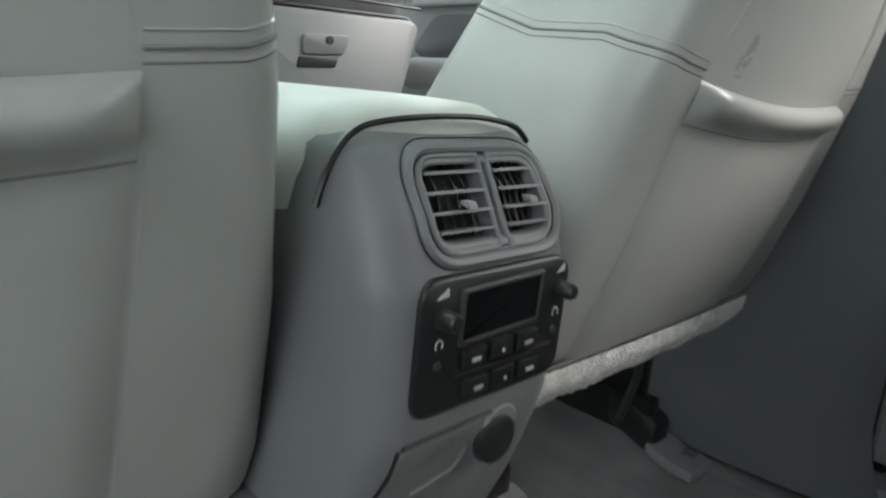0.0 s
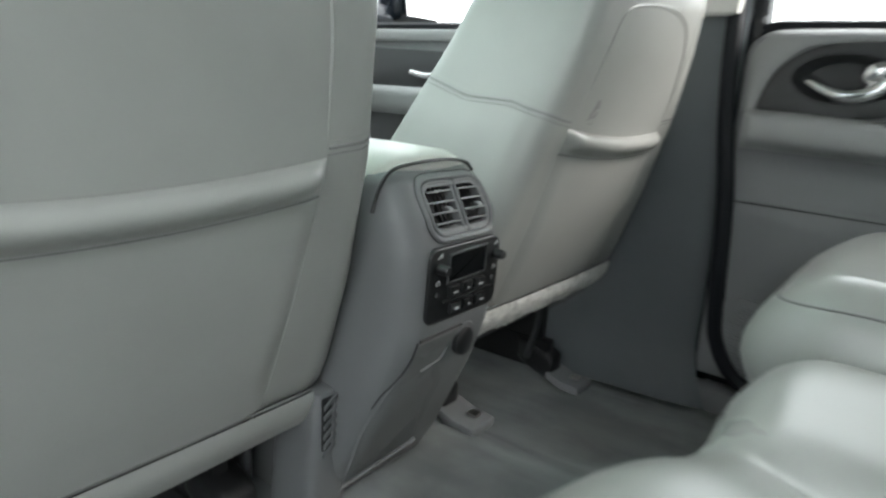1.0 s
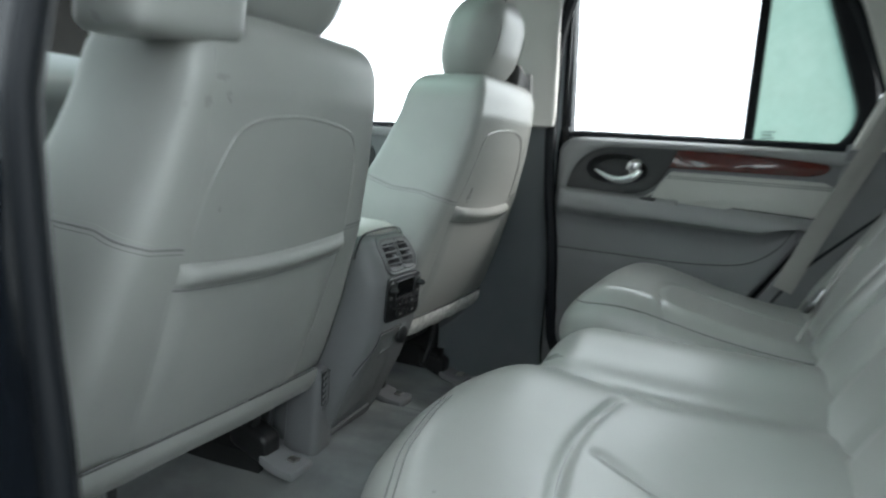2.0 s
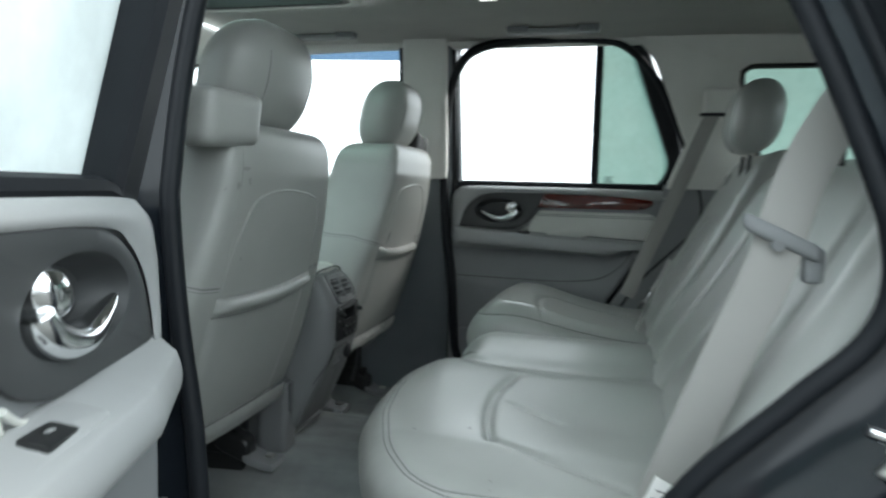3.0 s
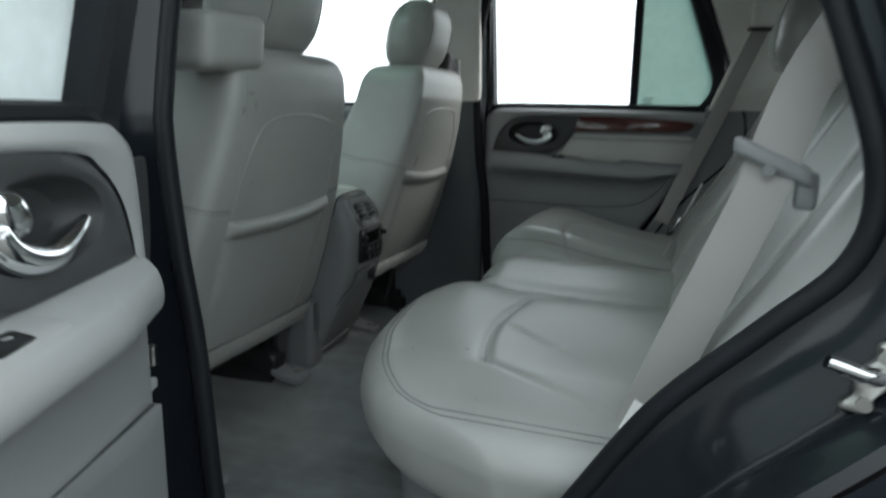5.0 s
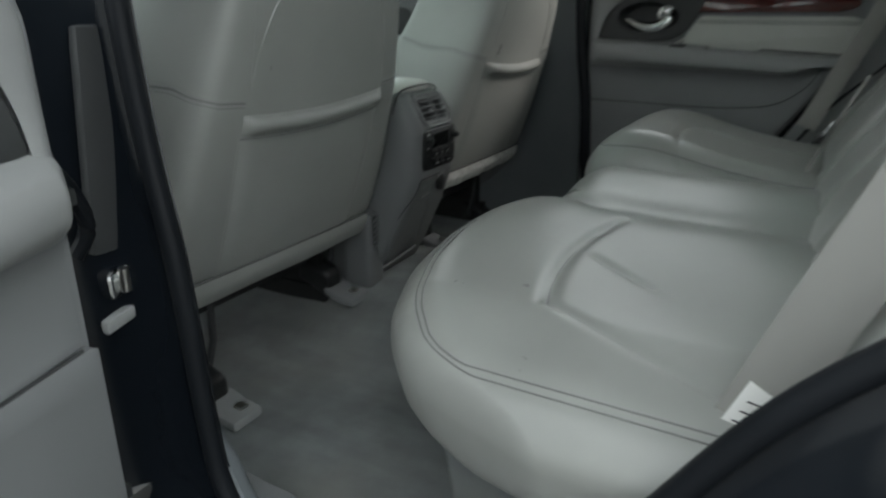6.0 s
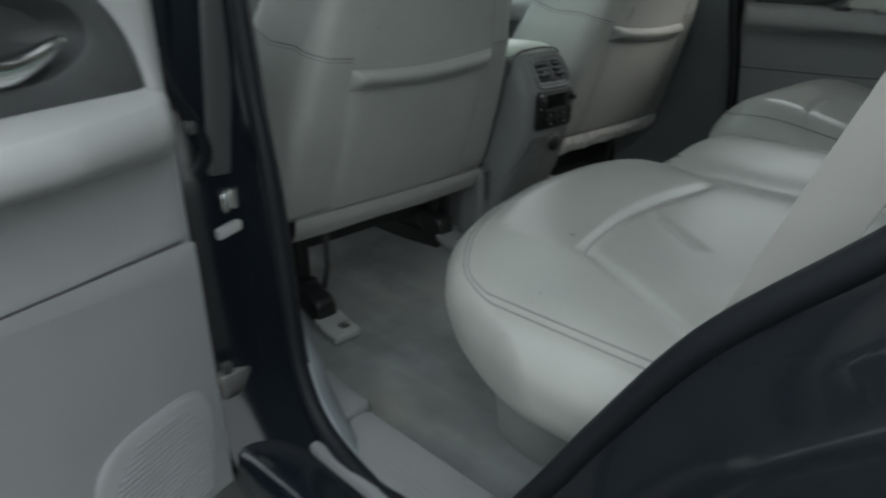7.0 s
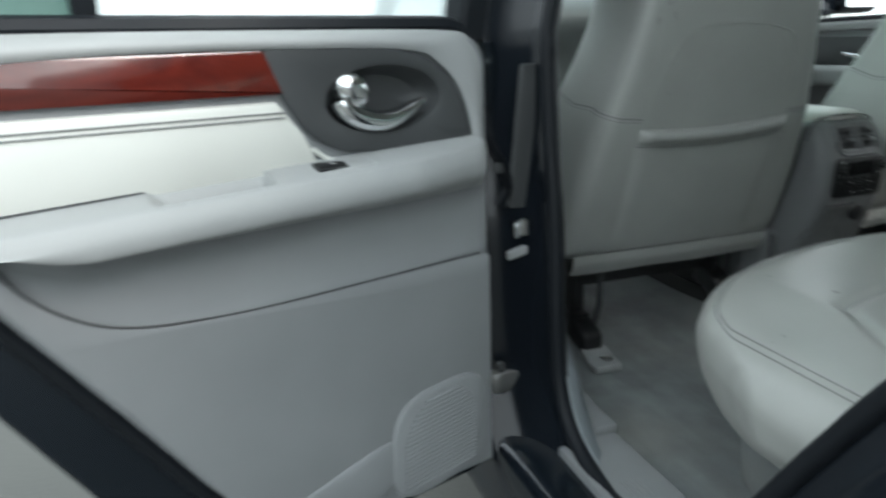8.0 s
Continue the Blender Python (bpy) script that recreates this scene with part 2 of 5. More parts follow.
def rounded(pts, r, n=5):
    """A polygon with rounded corners; r a number or one for each corner."""
    out = []
    m = len(pts)
    for i in range(m):
        a, b, c = Vector(pts[i - 1]), Vector(pts[i]), Vector(pts[(i + 1) % m])
        q = r[i] if isinstance(r, (list, tuple)) else r
        u, v = (a - b), (c - b)
        q1, q2 = min(q, u.length * 0.48), min(q, v.length * 0.48)
        p0, p2 = b + u.normalized() * q1, b + v.normalized() * q2
        for k in range(n + 1):
            t = k / n
            out.append((1 - t) ** 2 * p0 + 2 * t * (1 - t) * b + t * t * p2)
    return out


def slab(poly, lo, hi, xf, bevel=0.003, bm=None, dome=0.0):
    """A plate with the 2D outline poly from depth lo to depth hi; xf(p, q, depth) places it."""
    bm = bm or bmesh.new()
    rings = [(poly, lo), (poly, hi - bevel), (inset(poly, bevel * 0.3), hi - bevel * 0.3), (inset(poly, bevel), hi)]
    if dome:
        rings += [(inset(poly, bevel + dome), hi + dome * 0.25)]
    vs = [[bm.verts.new(xf(p[0], p[1], d)) for p in ring] for ring, d in rings]
    n = len(poly)
    for a, b in zip(vs, vs[1:]):
        for i in range(n):
            bm.faces.new([a[i], a[(i + 1) % n], b[(i + 1) % n], b[i]])
    bm.faces.new(vs[-1])
    bm.faces.new(list(reversed(vs[0])))
    return bm


def ring_plate(outer, inner, lo, hi, xf, bm=None, bevel=0.003):
    """A frame between two outlines of the same number of points."""
    bm = bm or bmesh.new()
    n = len(outer)
    loops = [(outer, lo), (outer, hi - bevel), (inset(outer, bevel), hi), (inset(inner, -bevel), hi), (inner, hi - bevel), (inner, lo)]
    vs = [[bm.verts.new(xf(p[0], p[1], d)) for p in q] for q, d in loops]
    for a, b in zip(vs, vs[1:] + vs[:1]):
        for i in range(n):
            bm.faces.new([a[i], a[(i + 1) % n], b[(i + 1) % n], b[i]])
    return bm


def resample(poly, n, start=None):
    """n points spaced evenly round a closed outline."""
    pts = [Vector(p) for p in poly]
    if start is not None:
        k = min(range(len(pts)), key=lambda i: (pts[i] - Vector(start)).length)
        pts = pts[k:] + pts[:k]
    pts = pts + [pts[0]]
    acc = [0.0]
    for a, b in zip(pts, pts[1:]):
        acc.append(acc[-1] + (b - a).length)
    out, k = [], 0
    for i in range(n):
        d = acc[-1] * i / n
        while acc[k + 1] < d:
            k += 1
        f = (d - acc[k]) / max(1e-9, acc[k + 1] - acc[k])
        out.append(pts[k].lerp(pts[k + 1], f))
    return out


def bell(x, w):
    return math.exp(-(x / w) ** 2)


def curve_at(table, z):
    """A smooth value from rows (z, value)."""
    if z <= table[0][0]:
        return table[0][1]
    for (a, va), (b, vb) in zip(table, table[1:]):
        if z <= b:
            t = (z - a) / (b - a)
            return va + (vb - va) * t
    return table[-1][1]


# ---- ground and surroundings ----
bm = bmesh.new()
grid(lambda s, t: Vector((-60 + 120 * s, -60 + 120 * t, -0.47)), 12, 12, bm=bm)
tagged(part("ground", bm, CONCRETE), "grey concrete ground under the car", "ground", kind="structure")

# ---- car floor ----
def floor_z(x, y):
    tunnel = 0.09 * math.exp(-(x / 0.27) ** 4)
    side = 0.0 if abs(x) < 0.62 else -0.02 * min(1, (abs(x) - 0.62) / 0.1)
    return tunnel + side + 0.004 * noise.noise((x * 7, y * 7, 0.0))

bm = grid(lambda s, t: Vector((-0.80 + 1.60 * s, -1.6 + 3.6 * t, floor_z(-0.80 + 1.60 * s, -1.6 + 3.6 * t))), 80, 120)
tagged(part("floor", bm, CARPET), "worn grey cut-pile carpet in the footwell", "floor", kind="structure")

# ---- headliner ----
def roof_z(x, y):
    e = max(0.0, (abs(x) - 0.55) / 0.17)
    return 1.234 + 0.028 * x - 0.014 * e * e - 0.02 * max(0.0, (y - 0.9)) ** 2 - 0.03 * max(0.0, -y - 0.3)

SUN_HOLE = (-0.26, 0.17, 0.795, 1.25)
def headliner():
    bm = bmesh.new()
    xs = [-0.72 + 1.44 * i / 36 for i in range(37)]
    ys = [-1.5 + 2.85 * i / 57 for i in range(58)]
    vs = {}
    for i, x in enumerate(xs):
        for j, y in enumerate(ys):
            vs[i, j] = bm.verts.new((x, y, roof_z(x, y)))
    for i in range(36):
        for j in range(57):
            cx, cy = (xs[i] + xs[i + 1]) / 2, (ys[j] + ys[j + 1]) / 2
            if SUN_HOLE[0] - 0.02 < cx < SUN_HOLE[1] + 0.02 and SUN_HOLE[2] - 0.02 < cy < SUN_HOLE[3] + 0.02:
                continue
            bm.faces.new([vs[i, j], vs[i + 1, j], vs[i + 1, j + 1], vs[i, j + 1]])
    g = bmesh.ops.solidify(bm, geom=bm.faces[:], thickness=-0.03)
    return bm

tagged(part("ceiling", headliner(), HEADLINER), "pale grey cloth headliner", "ceiling", kind="structure")

# ---- front seats ----
REAR_Y = [(0.20, 0.825), (0.25, 0.806), (0.30, 0.785), (0.40, 0.748), (0.54, 0.702), (0.66, 0.670), (0.75, 0.654), (0.80, 0.652), (0.86, 0.662)]
HALF_W = [(0.20, 0.288), (0.30, 0.290), (0.42, 0.278), (0.54, 0.257), (0.64, 0.230), (0.72, 0.211), (0.79, 0.201), (0.82, 0.190), (0.835, 0.178), (0.845, 0.160)]
HALF_D = [(0.20, 0.085), (0.45, 0.110), (0.80, 0.066), (0.845, 0.050)]


def seat_rear(cx, dz, x, z):
    f = (x - cx) / curve_at(HALF_W, z - dz)
    return curve_at(REAR_Y, z - dz) + (0.014 if cx < 0 else 0.0) + 0.006 * f * f


def ribbon(path, across, width, thick, bm=None):
    """A flat band along a path; across gives its width's direction at each point."""
    bm = bm or bmesh.new()
    n = len(path)
    rings = []
    for i, p in enumerate(path):
        p = Vector(p)
        t = (Vector(path[min(i + 1, n - 1)]) - Vector(path[max(i - 1, 0)])).normalized()
        a = Vector(across)
        a = (a - t * a.dot(t)).normalized()
        nn = t.cross(a).normalized()
        w = width[i] if isinstance(width, list) else width
        rings.append([bm.verts.new(p + a * w * sx / 2 + nn * thick * sy / 2) for sx, sy in ((-1, -0.5), (-0.96, -1), (0.96, -1), (1, -0.5), (1, 0.5), (0.96, 1), (-0.96, 1), (-1, 0.5))])
    for a, b in zip(rings, rings[1:]):
        for k in range(8):
            bm.faces.new([a[k], a[(k + 1) % 8], b[(k + 1) % 8], b[k]])
    bm.faces.new(rings[0])
    bm.faces.new(rings[-1])
    return bm


def front_seat(cx, side, dz, label):
    seat = thing("front_seat", (cx, 0.95, 0.0), label, "car seat", "front seats")

    def back_map(v):
        fx, fy, z = v.x / 0.25, v.y / 0.08, v.z
        a, b = curve_at(HALF_W, z), curve_at(HALF_D, z)
        y = curve_at(REAR_Y, z) + (0.014 if cx < 0 else 0.0) + b * (1 + fy)
        if fy < -0.2:
            y += 0.006 * fx * fx
        else:
            y += 0.05 * abs(fx) ** 3 + 0.02
        return Vector((cx + fx * a, y, z + dz))

    part("backrest", rbox((0, 0, 0.543), (0.25, 0.08, 0.300), (0.030, 0.034, 0.028), (50, 14, 64), back_map), LEATHER, seat)

    # map pocket: an apron with a padded rolled hem
    px0, px1 = cx - side * (0.180 if side < 0 else 0.191), cx + side * (0.174 if side < 0 else 0.166)
    x0, x1 = min(px0, px1), max(px0, px1)

    def hem_top(f):
        return 0.536 - 0.005 * (2 * f - 1) * side - 0.010 * math.sin(math.pi * f)

    def apron(s, t):
        x = x0 + (x1 - x0) * s
        top = hem_top(s)
        if t < 0.35:
            q = t / 0.35
            z = top + 0.003 - 0.032 * q
            off = 0.001 + 0.018 * math.sin(math.pi * q) ** 0.6 + 0.003 * q
        else:
            q = (t - 0.35) / 0.65
            z = top - 0.029 - q * (top - 0.029 - 0.262)
            off = 0.004 + 0.004 * math.sin(math.pi * min(1, q * 1.1))
        edge = min(1.0, min(s, 1 - s) * 14)
        off *= 0.06 + 0.94 * math.sin(edge * math.pi / 2)
        return Vector((x, seat_rear(cx, dz, x, z + dz) - off, z + dz))

    part("map_pocket", grid(apron, 40, 36), LEATHER, seat, fix=False)
    # seams
    bm = bmesh.new()
    def on(x, z, o=0.0):
        return Vector((x, seat_rear(cx, dz, x, z + dz) - o, z + dz))
    out, inn = side, -side
    arch = [(cx + out * 0.166, 0.535), (cx + out * 0.156, 0.62), (cx + out * 0.125, 0.692), (cx + out * 0.080, 0.716), (cx, 0.724), (cx + inn * 0.09, 0.716), (cx + inn * 0.135, 0.700)] + [(cx + inn * 0.155, 0.655), (cx + inn * 0.168, 0.60), (cx + inn * (0.178 if side < 0 else 0.188), 0.552)]
    tube([on(p.x, p.y) for p in spline([Vector((a, b)) for a, b in arch], 60)], [0.0022 * min(1.0, 0.12 + 0.09 * min(i, 59 - i)) for i in range(60)], 6, bm=bm)
    for xx in (x0 - 0.004, x1 + 0.004) if side < 0 else ():
        tube([on(xx, 0.51 - 0.24 * i / 20, -0.0004) for i in range(21)], 0.0009, 6, bm=bm)
    tube([on(cx + out * (0.165 + 0.006 * i / 12), 0.565 + 0.225 * i / 12, 0.0) for i in range(13)], 0.0008, 6, bm=bm)
    part("seam", bm, LEATHER, seat)
    def round_corner(sgn, lim, zz):
        pts = []
        fx0 = abs(lim - cx) / curve_at(HALF_W, zz) * 0.25
        for k in range(8):
            pts.append((fx0 + (0.220 - fx0) * k / 7, -0.080, zz + 0.004 * k / 7))
        for k in range(1, 7):
            a = math.pi / 2 * k / 6
            pts.append((0.220 + 0.030 * math.sin(a), -0.046 - 0.034 * math.cos(a), zz + 0.004 + 0.0022 * k))
        for k in range(1, 11):
            pts.append((0.250, -0.046 + 0.0105 * k, zz + 0.0172 + 0.0032 * k))
        return [back_map(Vector((sgn * x, y, z))) for x, y, z in pts]

    for sgn, lim in ((-1, x0), (1, x1)):
        part("seam", tube(round_corner(sgn, lim, 0.5525), 0.0014, 6), SEAM, seat)
        for zz in (0.5465, 0.5590):
            part("stitching", tube(round_corner(sgn, lim, zz), 0.0007, 5), SEAM if zz < 0.55 else LEATHER, seat)
    part("hem_seam", tube([apron(i / 40, 0.36) + Vector((0, 0.0005, 0)) for i in range(41)], 0.0016, 6), SEAM, seat)
    # side piping
    for sgn in (-1, 1):
        pts = [Vector((cx + sgn * (curve_at(HALF_W, z) - 0.003), curve_at(REAR_Y, z) + 2 * curve_at(HALF_D, z) * 0.80 + 0.05, z + dz)) for z in [0.30 + 0.46 * i / 20 for i in range(21)]]
        part("piping", tube(pts, 0.003, 6), LEATHER, seat)
    # fleece band along the bottom
    def band(s, t):
        x = cx + (2 * s - 1) * 0.258
        rough = 0.0035 * noise.noise((x * 160, 0.3, side)) if side > 0 else 0.0
        z = 0.258 - 0.048 * t + (0.002 * math.sin(x * 60) * t if side > 0 else 0.001 * math.sin(x * 24) * t) + rough * t * t
        return Vector((x, seat_rear(cx, dz, x, z + dz) - 0.006 - 0.006 * math.sin(math.pi * t) - (0.0016 * noise.noise((x * 230, t * 9, 1.7)) if side > 0 else 0.0), z + dz))
    bm = grid(band, 170, 10)
    part("lower_flap", bm, FLEECE if side > 0 else LEATHER, seat, "pale fleece lining strip" if side > 0 else "grey leather lower flap")
    part("flap_seam", tube([band(i / 40, 0.0) + Vector((0, 0.004, 0.001)) for i in range(41)], 0.0016, 6), SEAM, seat)
    part("seat_pan", rbox((cx, 1.16, 0.185), (0.20, 0.24, 0.045), 0.02, (8, 8, 4)), BLACK, seat)
    # headrest and its posts
    def head(v):
        k = 1 - 0.16 * max(0.0, v.z / 0.105) ** 2 - 0.05 * max(0.0, -v.z / 0.105)
        return Vector((cx + v.x * k, 0.742 + v.y * (1 - 0.15 * abs(v.x / 0.135) ** 2) - 0.02 * v.z / 0.1, 0.932 + v.z + dz))
    part("headrest", rbox((0, 0, 0), (0.145, 0.076, 0.104), (0.085, 0.065, 0.085), (30, 18, 24), head), LEATHER, seat)
    for sx in (-0.085, 0.085):
        line = [head(Vector((sx, -0.076 * math.cos(a), 0.104 * math.sin(a)))) for a in [math.radians(-55 + 6 * i) for i in range(22)]]
        part("seam", tube([p + Vector((0, -0.0002, 0)) for p in line], 0.0011, 5), SEAM, seat)
    for sx in (-0.06, 0.06):
        part("headrest_post", tube([(cx + sx, 0.735, 0.80 + dz), (cx + sx, 0.735, 0.86 + dz)], 0.007, 10), BLACK, seat)
    # belt housing on the outer shoulder
    hx = cx + side * 0.205
    if side < 0:
        part("belt_housing", rbox((hx, 0.712, 0.840 + dz), (0.080, 0.055, 0.046), 0.02, (14, 10, 10), lambda v: Vector((v.x, v.y - 0.1 * (v.z - 0.84 - dz), v.z + 0.04 * (v.x - hx) * -side))), LEATHER, seat)
    else:
        housing = part("belt_housing", rbox((hx - 0.012, 0.735, 0.848 + dz), (0.050, 0.040, 0.040), 0.012, (8, 8, 8), lambda v: v + Vector((0, -0.1 * (v.z - 0.85 - dz), -0.3 * (v.x - hx)))), BLACK, seat, "black belt outlet on the shoulder")
        part("housing_cover", rbox((hx + 0.052, 0.735, 0.838 + dz), (0.012, 0.044, 0.052), 0.008, (5, 8, 8), lambda v: v + Vector((0.15 * (0.84 - v.z), 0, 0))), PLASTIC_PALE, housing, "pale grey cover")
    part("cushion", rbox((cx, 1.15, 0.295 + dz), (0.255, 0.27, 0.07), (0.06, 0.07, 0.06), (18, 18, 10)), LEATHER, seat)
    for sx in (-0.19, 0.19):
        part("seat_rail", rbox((cx + sx, 1.10, 0.060), (0.018, 0.22, 0.035), 0.008, (4, 6, 4)), BLACK, seat)
        part("seat_riser", rbox((cx + sx, 1.10, 0.130), (0.012, 0.20, 0.05), 0.006, (4, 6, 4)), BLACK, seat)
    for sx, y in ((side * 0.195, 0.795 + (0.04 if side > 0 else 0)), (-side * 0.195, 0.835)):
        fx = cx + sx
        fz = floor_z(fx, y)
        # driver's outer cover is a paler copy: its brighter light is in the colour
        foot = part("foot_bracket", rbox((fx, y, 0.014 + fz), (0.034, 0.042, 0.010), 0.006, (6, 6, 4), lambda v: v + Vector((0.10 * (v.y - y), 0, 0.25 * max(0, v.y - y)))), PLASTIC_PALE if side < 0 and sx < 0 else PLASTIC, seat, "grey plastic foot cover")
        part("bolt", rbox((fx + 0.006, y - 0.014, 0.026 + fz), (0.010, 0.010, 0.004), 0.003, (4, 4, 2)), STEEL, foot)
        part("rail_end", rbox((fx, y + 0.075, 0.052 + fz), (0.026, 0.045, 0.030), 0.012, (6, 6, 6), lambda v: v + Vector((0, 0, 0.35 * (v.y - y - 0.075)))), BLACK, seat)
        part("recliner_link", tube([(fx - 0.03 * side, y + 0.09, 0.05), (fx - 0.035 * side, y + 0.07, 0.12), (fx - 0.03 * side, y + 0.06, 0.22)], 0.007, 8), DARK, seat)
    return seat


front_seat(-0.399, -1, 0.0, "grey leather driver's seat with an integrated belt and a map pocket")
front_seat(0.405, 1, 0.020, "grey leather front passenger seat with a map pocket, reclined slightly")

# ---- centre console ----
CON_Y = [(0.0, 0.87), (0.06, 0.845), (0.14, 0.795), (0.25, 0.742), (0.31, 0.720), (0.335, 0.713), (0.43, 0.709), (0.47, 0.722), (0.505, 0.745), (0.53, 0.768)]
CON_W = [(0.0, 0.140), (0.08, 0.120), (0.20, 0.106), (0.35, 0.098), (0.46, 0.097), (0.53, 0.090)]
CX = -0.012


def ray_out(c, p, poly):
    """Where the ray from c through p leaves the outline."""
    d, best = (p - c).normalized(), 0.0
    for i in range(len(poly)):
        a, b = Vector(poly[i - 1]), Vector(poly[i])
        e = b - a
        den = d.x * e.y - d.y * e.x
        if abs(den) < 1e-12:
            continue
        t = ((a.x - c.x) * e.y - (a.y - c.y) * e.x) / den
        u = ((a.x - c.x) * d.y - (a.y - c.y) * d.x) / den
        if t > 0 and -1e-6 <= u <= 1 + 1e-6:
            best = max(best, t)
    return c + d * best


console = thing("centre_console", (CX, 1.0, 0.0), "grey plastic centre console with rear vents and a dark control panel", "centre console")


def face_y(z):
    return curve_at(CON_Y, z)


def face(p, q, d):
    return Vector((p, face_y(q) - d, q))


def face_round(p, q, d):
    """The rear face where it turns into the flanks."""
    w = curve_at(CON_W, q)
    u = min(0.98, max(0.0, (abs(p - CX) - 0.625 * w) / (0.375 * w)))
    return Vector((p, face_y(q) + 0.04 * (1 - math.sqrt(1 - u * u)) - d, q))


def console_map(v):
    z = v.z
    fx = v.x / 0.12
    w = curve_at(CON_W, z)
    y = v.y
    back = max(0.0, (1.0 - (y + 0.25) / 0.30)) if y < 0.05 else 0.0
    yy = 1.02 + y + (face_y(z) - 0.77) * min(1.0, back)
    return Vector((CX + fx * w, yy, z))


VC = (-0.0035, 0.477)
VENT = rounded([(VC[0] - 0.065, VC[1] - 0.037), (VC[0] + 0.067, VC[1] - 0.037), (VC[0] + 0.065, VC[1] + 0.036), (VC[0] - 0.067, VC[1] + 0.036)], 0.031, 7)


def inside(p, q, poly):
    c, n = False, len(poly)
    for i in range(n):
        (ax, ay), (bx, by) = poly[i - 1], poly[i]
        if (ay > q) != (by > q) and p < (bx - ax) * (q - ay) / (by - ay) + ax:
            c = not c
    return c


bm = rbox((0, 0, 0.2635), (0.12, 0.25, 0.2605), (0.045, 0.04, 0.021), (60, 20, 100), console_map)
hole = inset(VENT, 0.005)
gone = [f for f in bm.faces if f.calc_center_median().y < 0.80 and inside(f.calc_center_median().x, f.calc_center_median().z, hole)]
bmesh.ops.delete(bm, geom=gone, context="FACES")
part("console_body", bm, CONSOLE, console)


def lid_map(v):
    f = (v.x - CX) / 0.099
    return Vector((v.x, v.y + 0.012 * f * f, v.z - 0.05 * abs(f) ** 4 * (1 if v.z < 0.51 else 0.55) - 0.02 * max(0.0, (0.86 - v.y)) ** 1 * (v.y < 0.86)))


part("armrest_lid", rbox((CX, 0.988, 0.518), (0.099, 0.226, 0.020), (0.030, 0.03, 0.017), (26, 20, 8), lid_map), LEATHER_PALE, console, "pale leather armrest lid")
gap = spline([Vector(q) for q in ((-0.1105, 0.763, 0.474), (-0.106, 0.762, 0.490), (-0.098, 0.762, 0.505), (-0.088, 0.761, 0.516), (-0.073, 0.760, 0.522), (-0.040, 0.757, 0.526), (0.0, 0.757, 0.527), (0.030, 0.758, 0.525), (0.055, 0.760, 0.520), (0.072, 0.763, 0.510))], 70)
part("lid_gap", tube(gap, 0.0022, 6), BLACK, console)

# vent unit
outer = VENT
inner = inset(outer, 0.007)
vent = part("air_vent", ring_plate(outer, inner, -0.006, 0.004, face, bevel=0.0025), CONSOLE, console)
part("vent_housing", ring_plate(inset(outer, 0.0085), inset(outer, 0.0145), -0.012, 0.001, face, bevel=0.0015), CONSOLE, vent)
VANE = material("vent vane plastic", (0.075, 0.078, 0.08), 0.55, fine=1200, bump=0.15)
part("vent_back", slab(inset(outer, 0.008), -0.030, -0.022, face, 0.002), VANE, vent)
part("vent_joint", tube([face(p.x, p.y, 0.0012) for p in resample(inset(outer, 0.0078), 90)], 0.0009, 5, closed=True), BLACK, vent)
part("vent_joint", tube([face(p.x, p.y, 0.0004) for p in resample(inset(outer, -0.0008), 90)], 0.0006, 5, closed=True), BLACK, vent)
for sx in (-1, 1):
    pa, pb = VC[0] + 0.0055 + sx * 0.0022, VC[0] + (0.0575 if sx > 0 else -0.0560)
    half = rounded([(pa, VC[1] - 0.0295), (pb, VC[1] - 0.0295), (pb, VC[1] + 0.0295), (pa, VC[1] + 0.0295)], [0.003, 0.024, 0.020, 0.003], 6)
    hin = inset(half, 0.0042)
    grille = part("vent_grille", ring_plate(half, hin, -0.012, 0.0022, face, bevel=0.0012), CONSOLE, vent)
    lo, hi = sorted((pa + sx * 0.0042, pb - sx * 0.0042))
    for k in range(4):
        q = VC[1] - 0.0165 + 0.0110 * k
        trim_in = 0.004 if k in (0, 3) else 0.0
        a0, a1 = (lo + trim_in, hi) if sx < 0 else (lo, hi - trim_in)
        part("vent_slat", rbox(((a0 + a1) / 2, 0, q), ((a1 - a0) / 2 + 0.001, 0.0055, 0.00105), 0.0007, (6, 3, 2), lambda v: face(v.x, v.z - 0.18 * v.y, -v.y - 0.0035)), CONSOLE, grille)
    for k in range(6):
        p = lo + (hi - lo) * (k + 0.5) / 6
        part("vent_vane", rbox((0, 0, 0), (0.0007, 0.007, 0.0235), 0.0005, (2, 3, 8), lambda v: face(p + v.x + 0.8 * v.y + 0.0016 * math.sin(v.z * 290), VC[1] + v.z, -v.y - 0.016)), VANE, grille)
    part("vent_tab", rbox((0, 0, 0), (0.0040, 0.004, 0.0020), 0.0012, (4, 3, 3), lambda v: face((lo + hi) / 2 + 0.004 + v.x, VC[1] + v.z - 0.0005, 0.003 - v.y)), PLASTIC, grille)

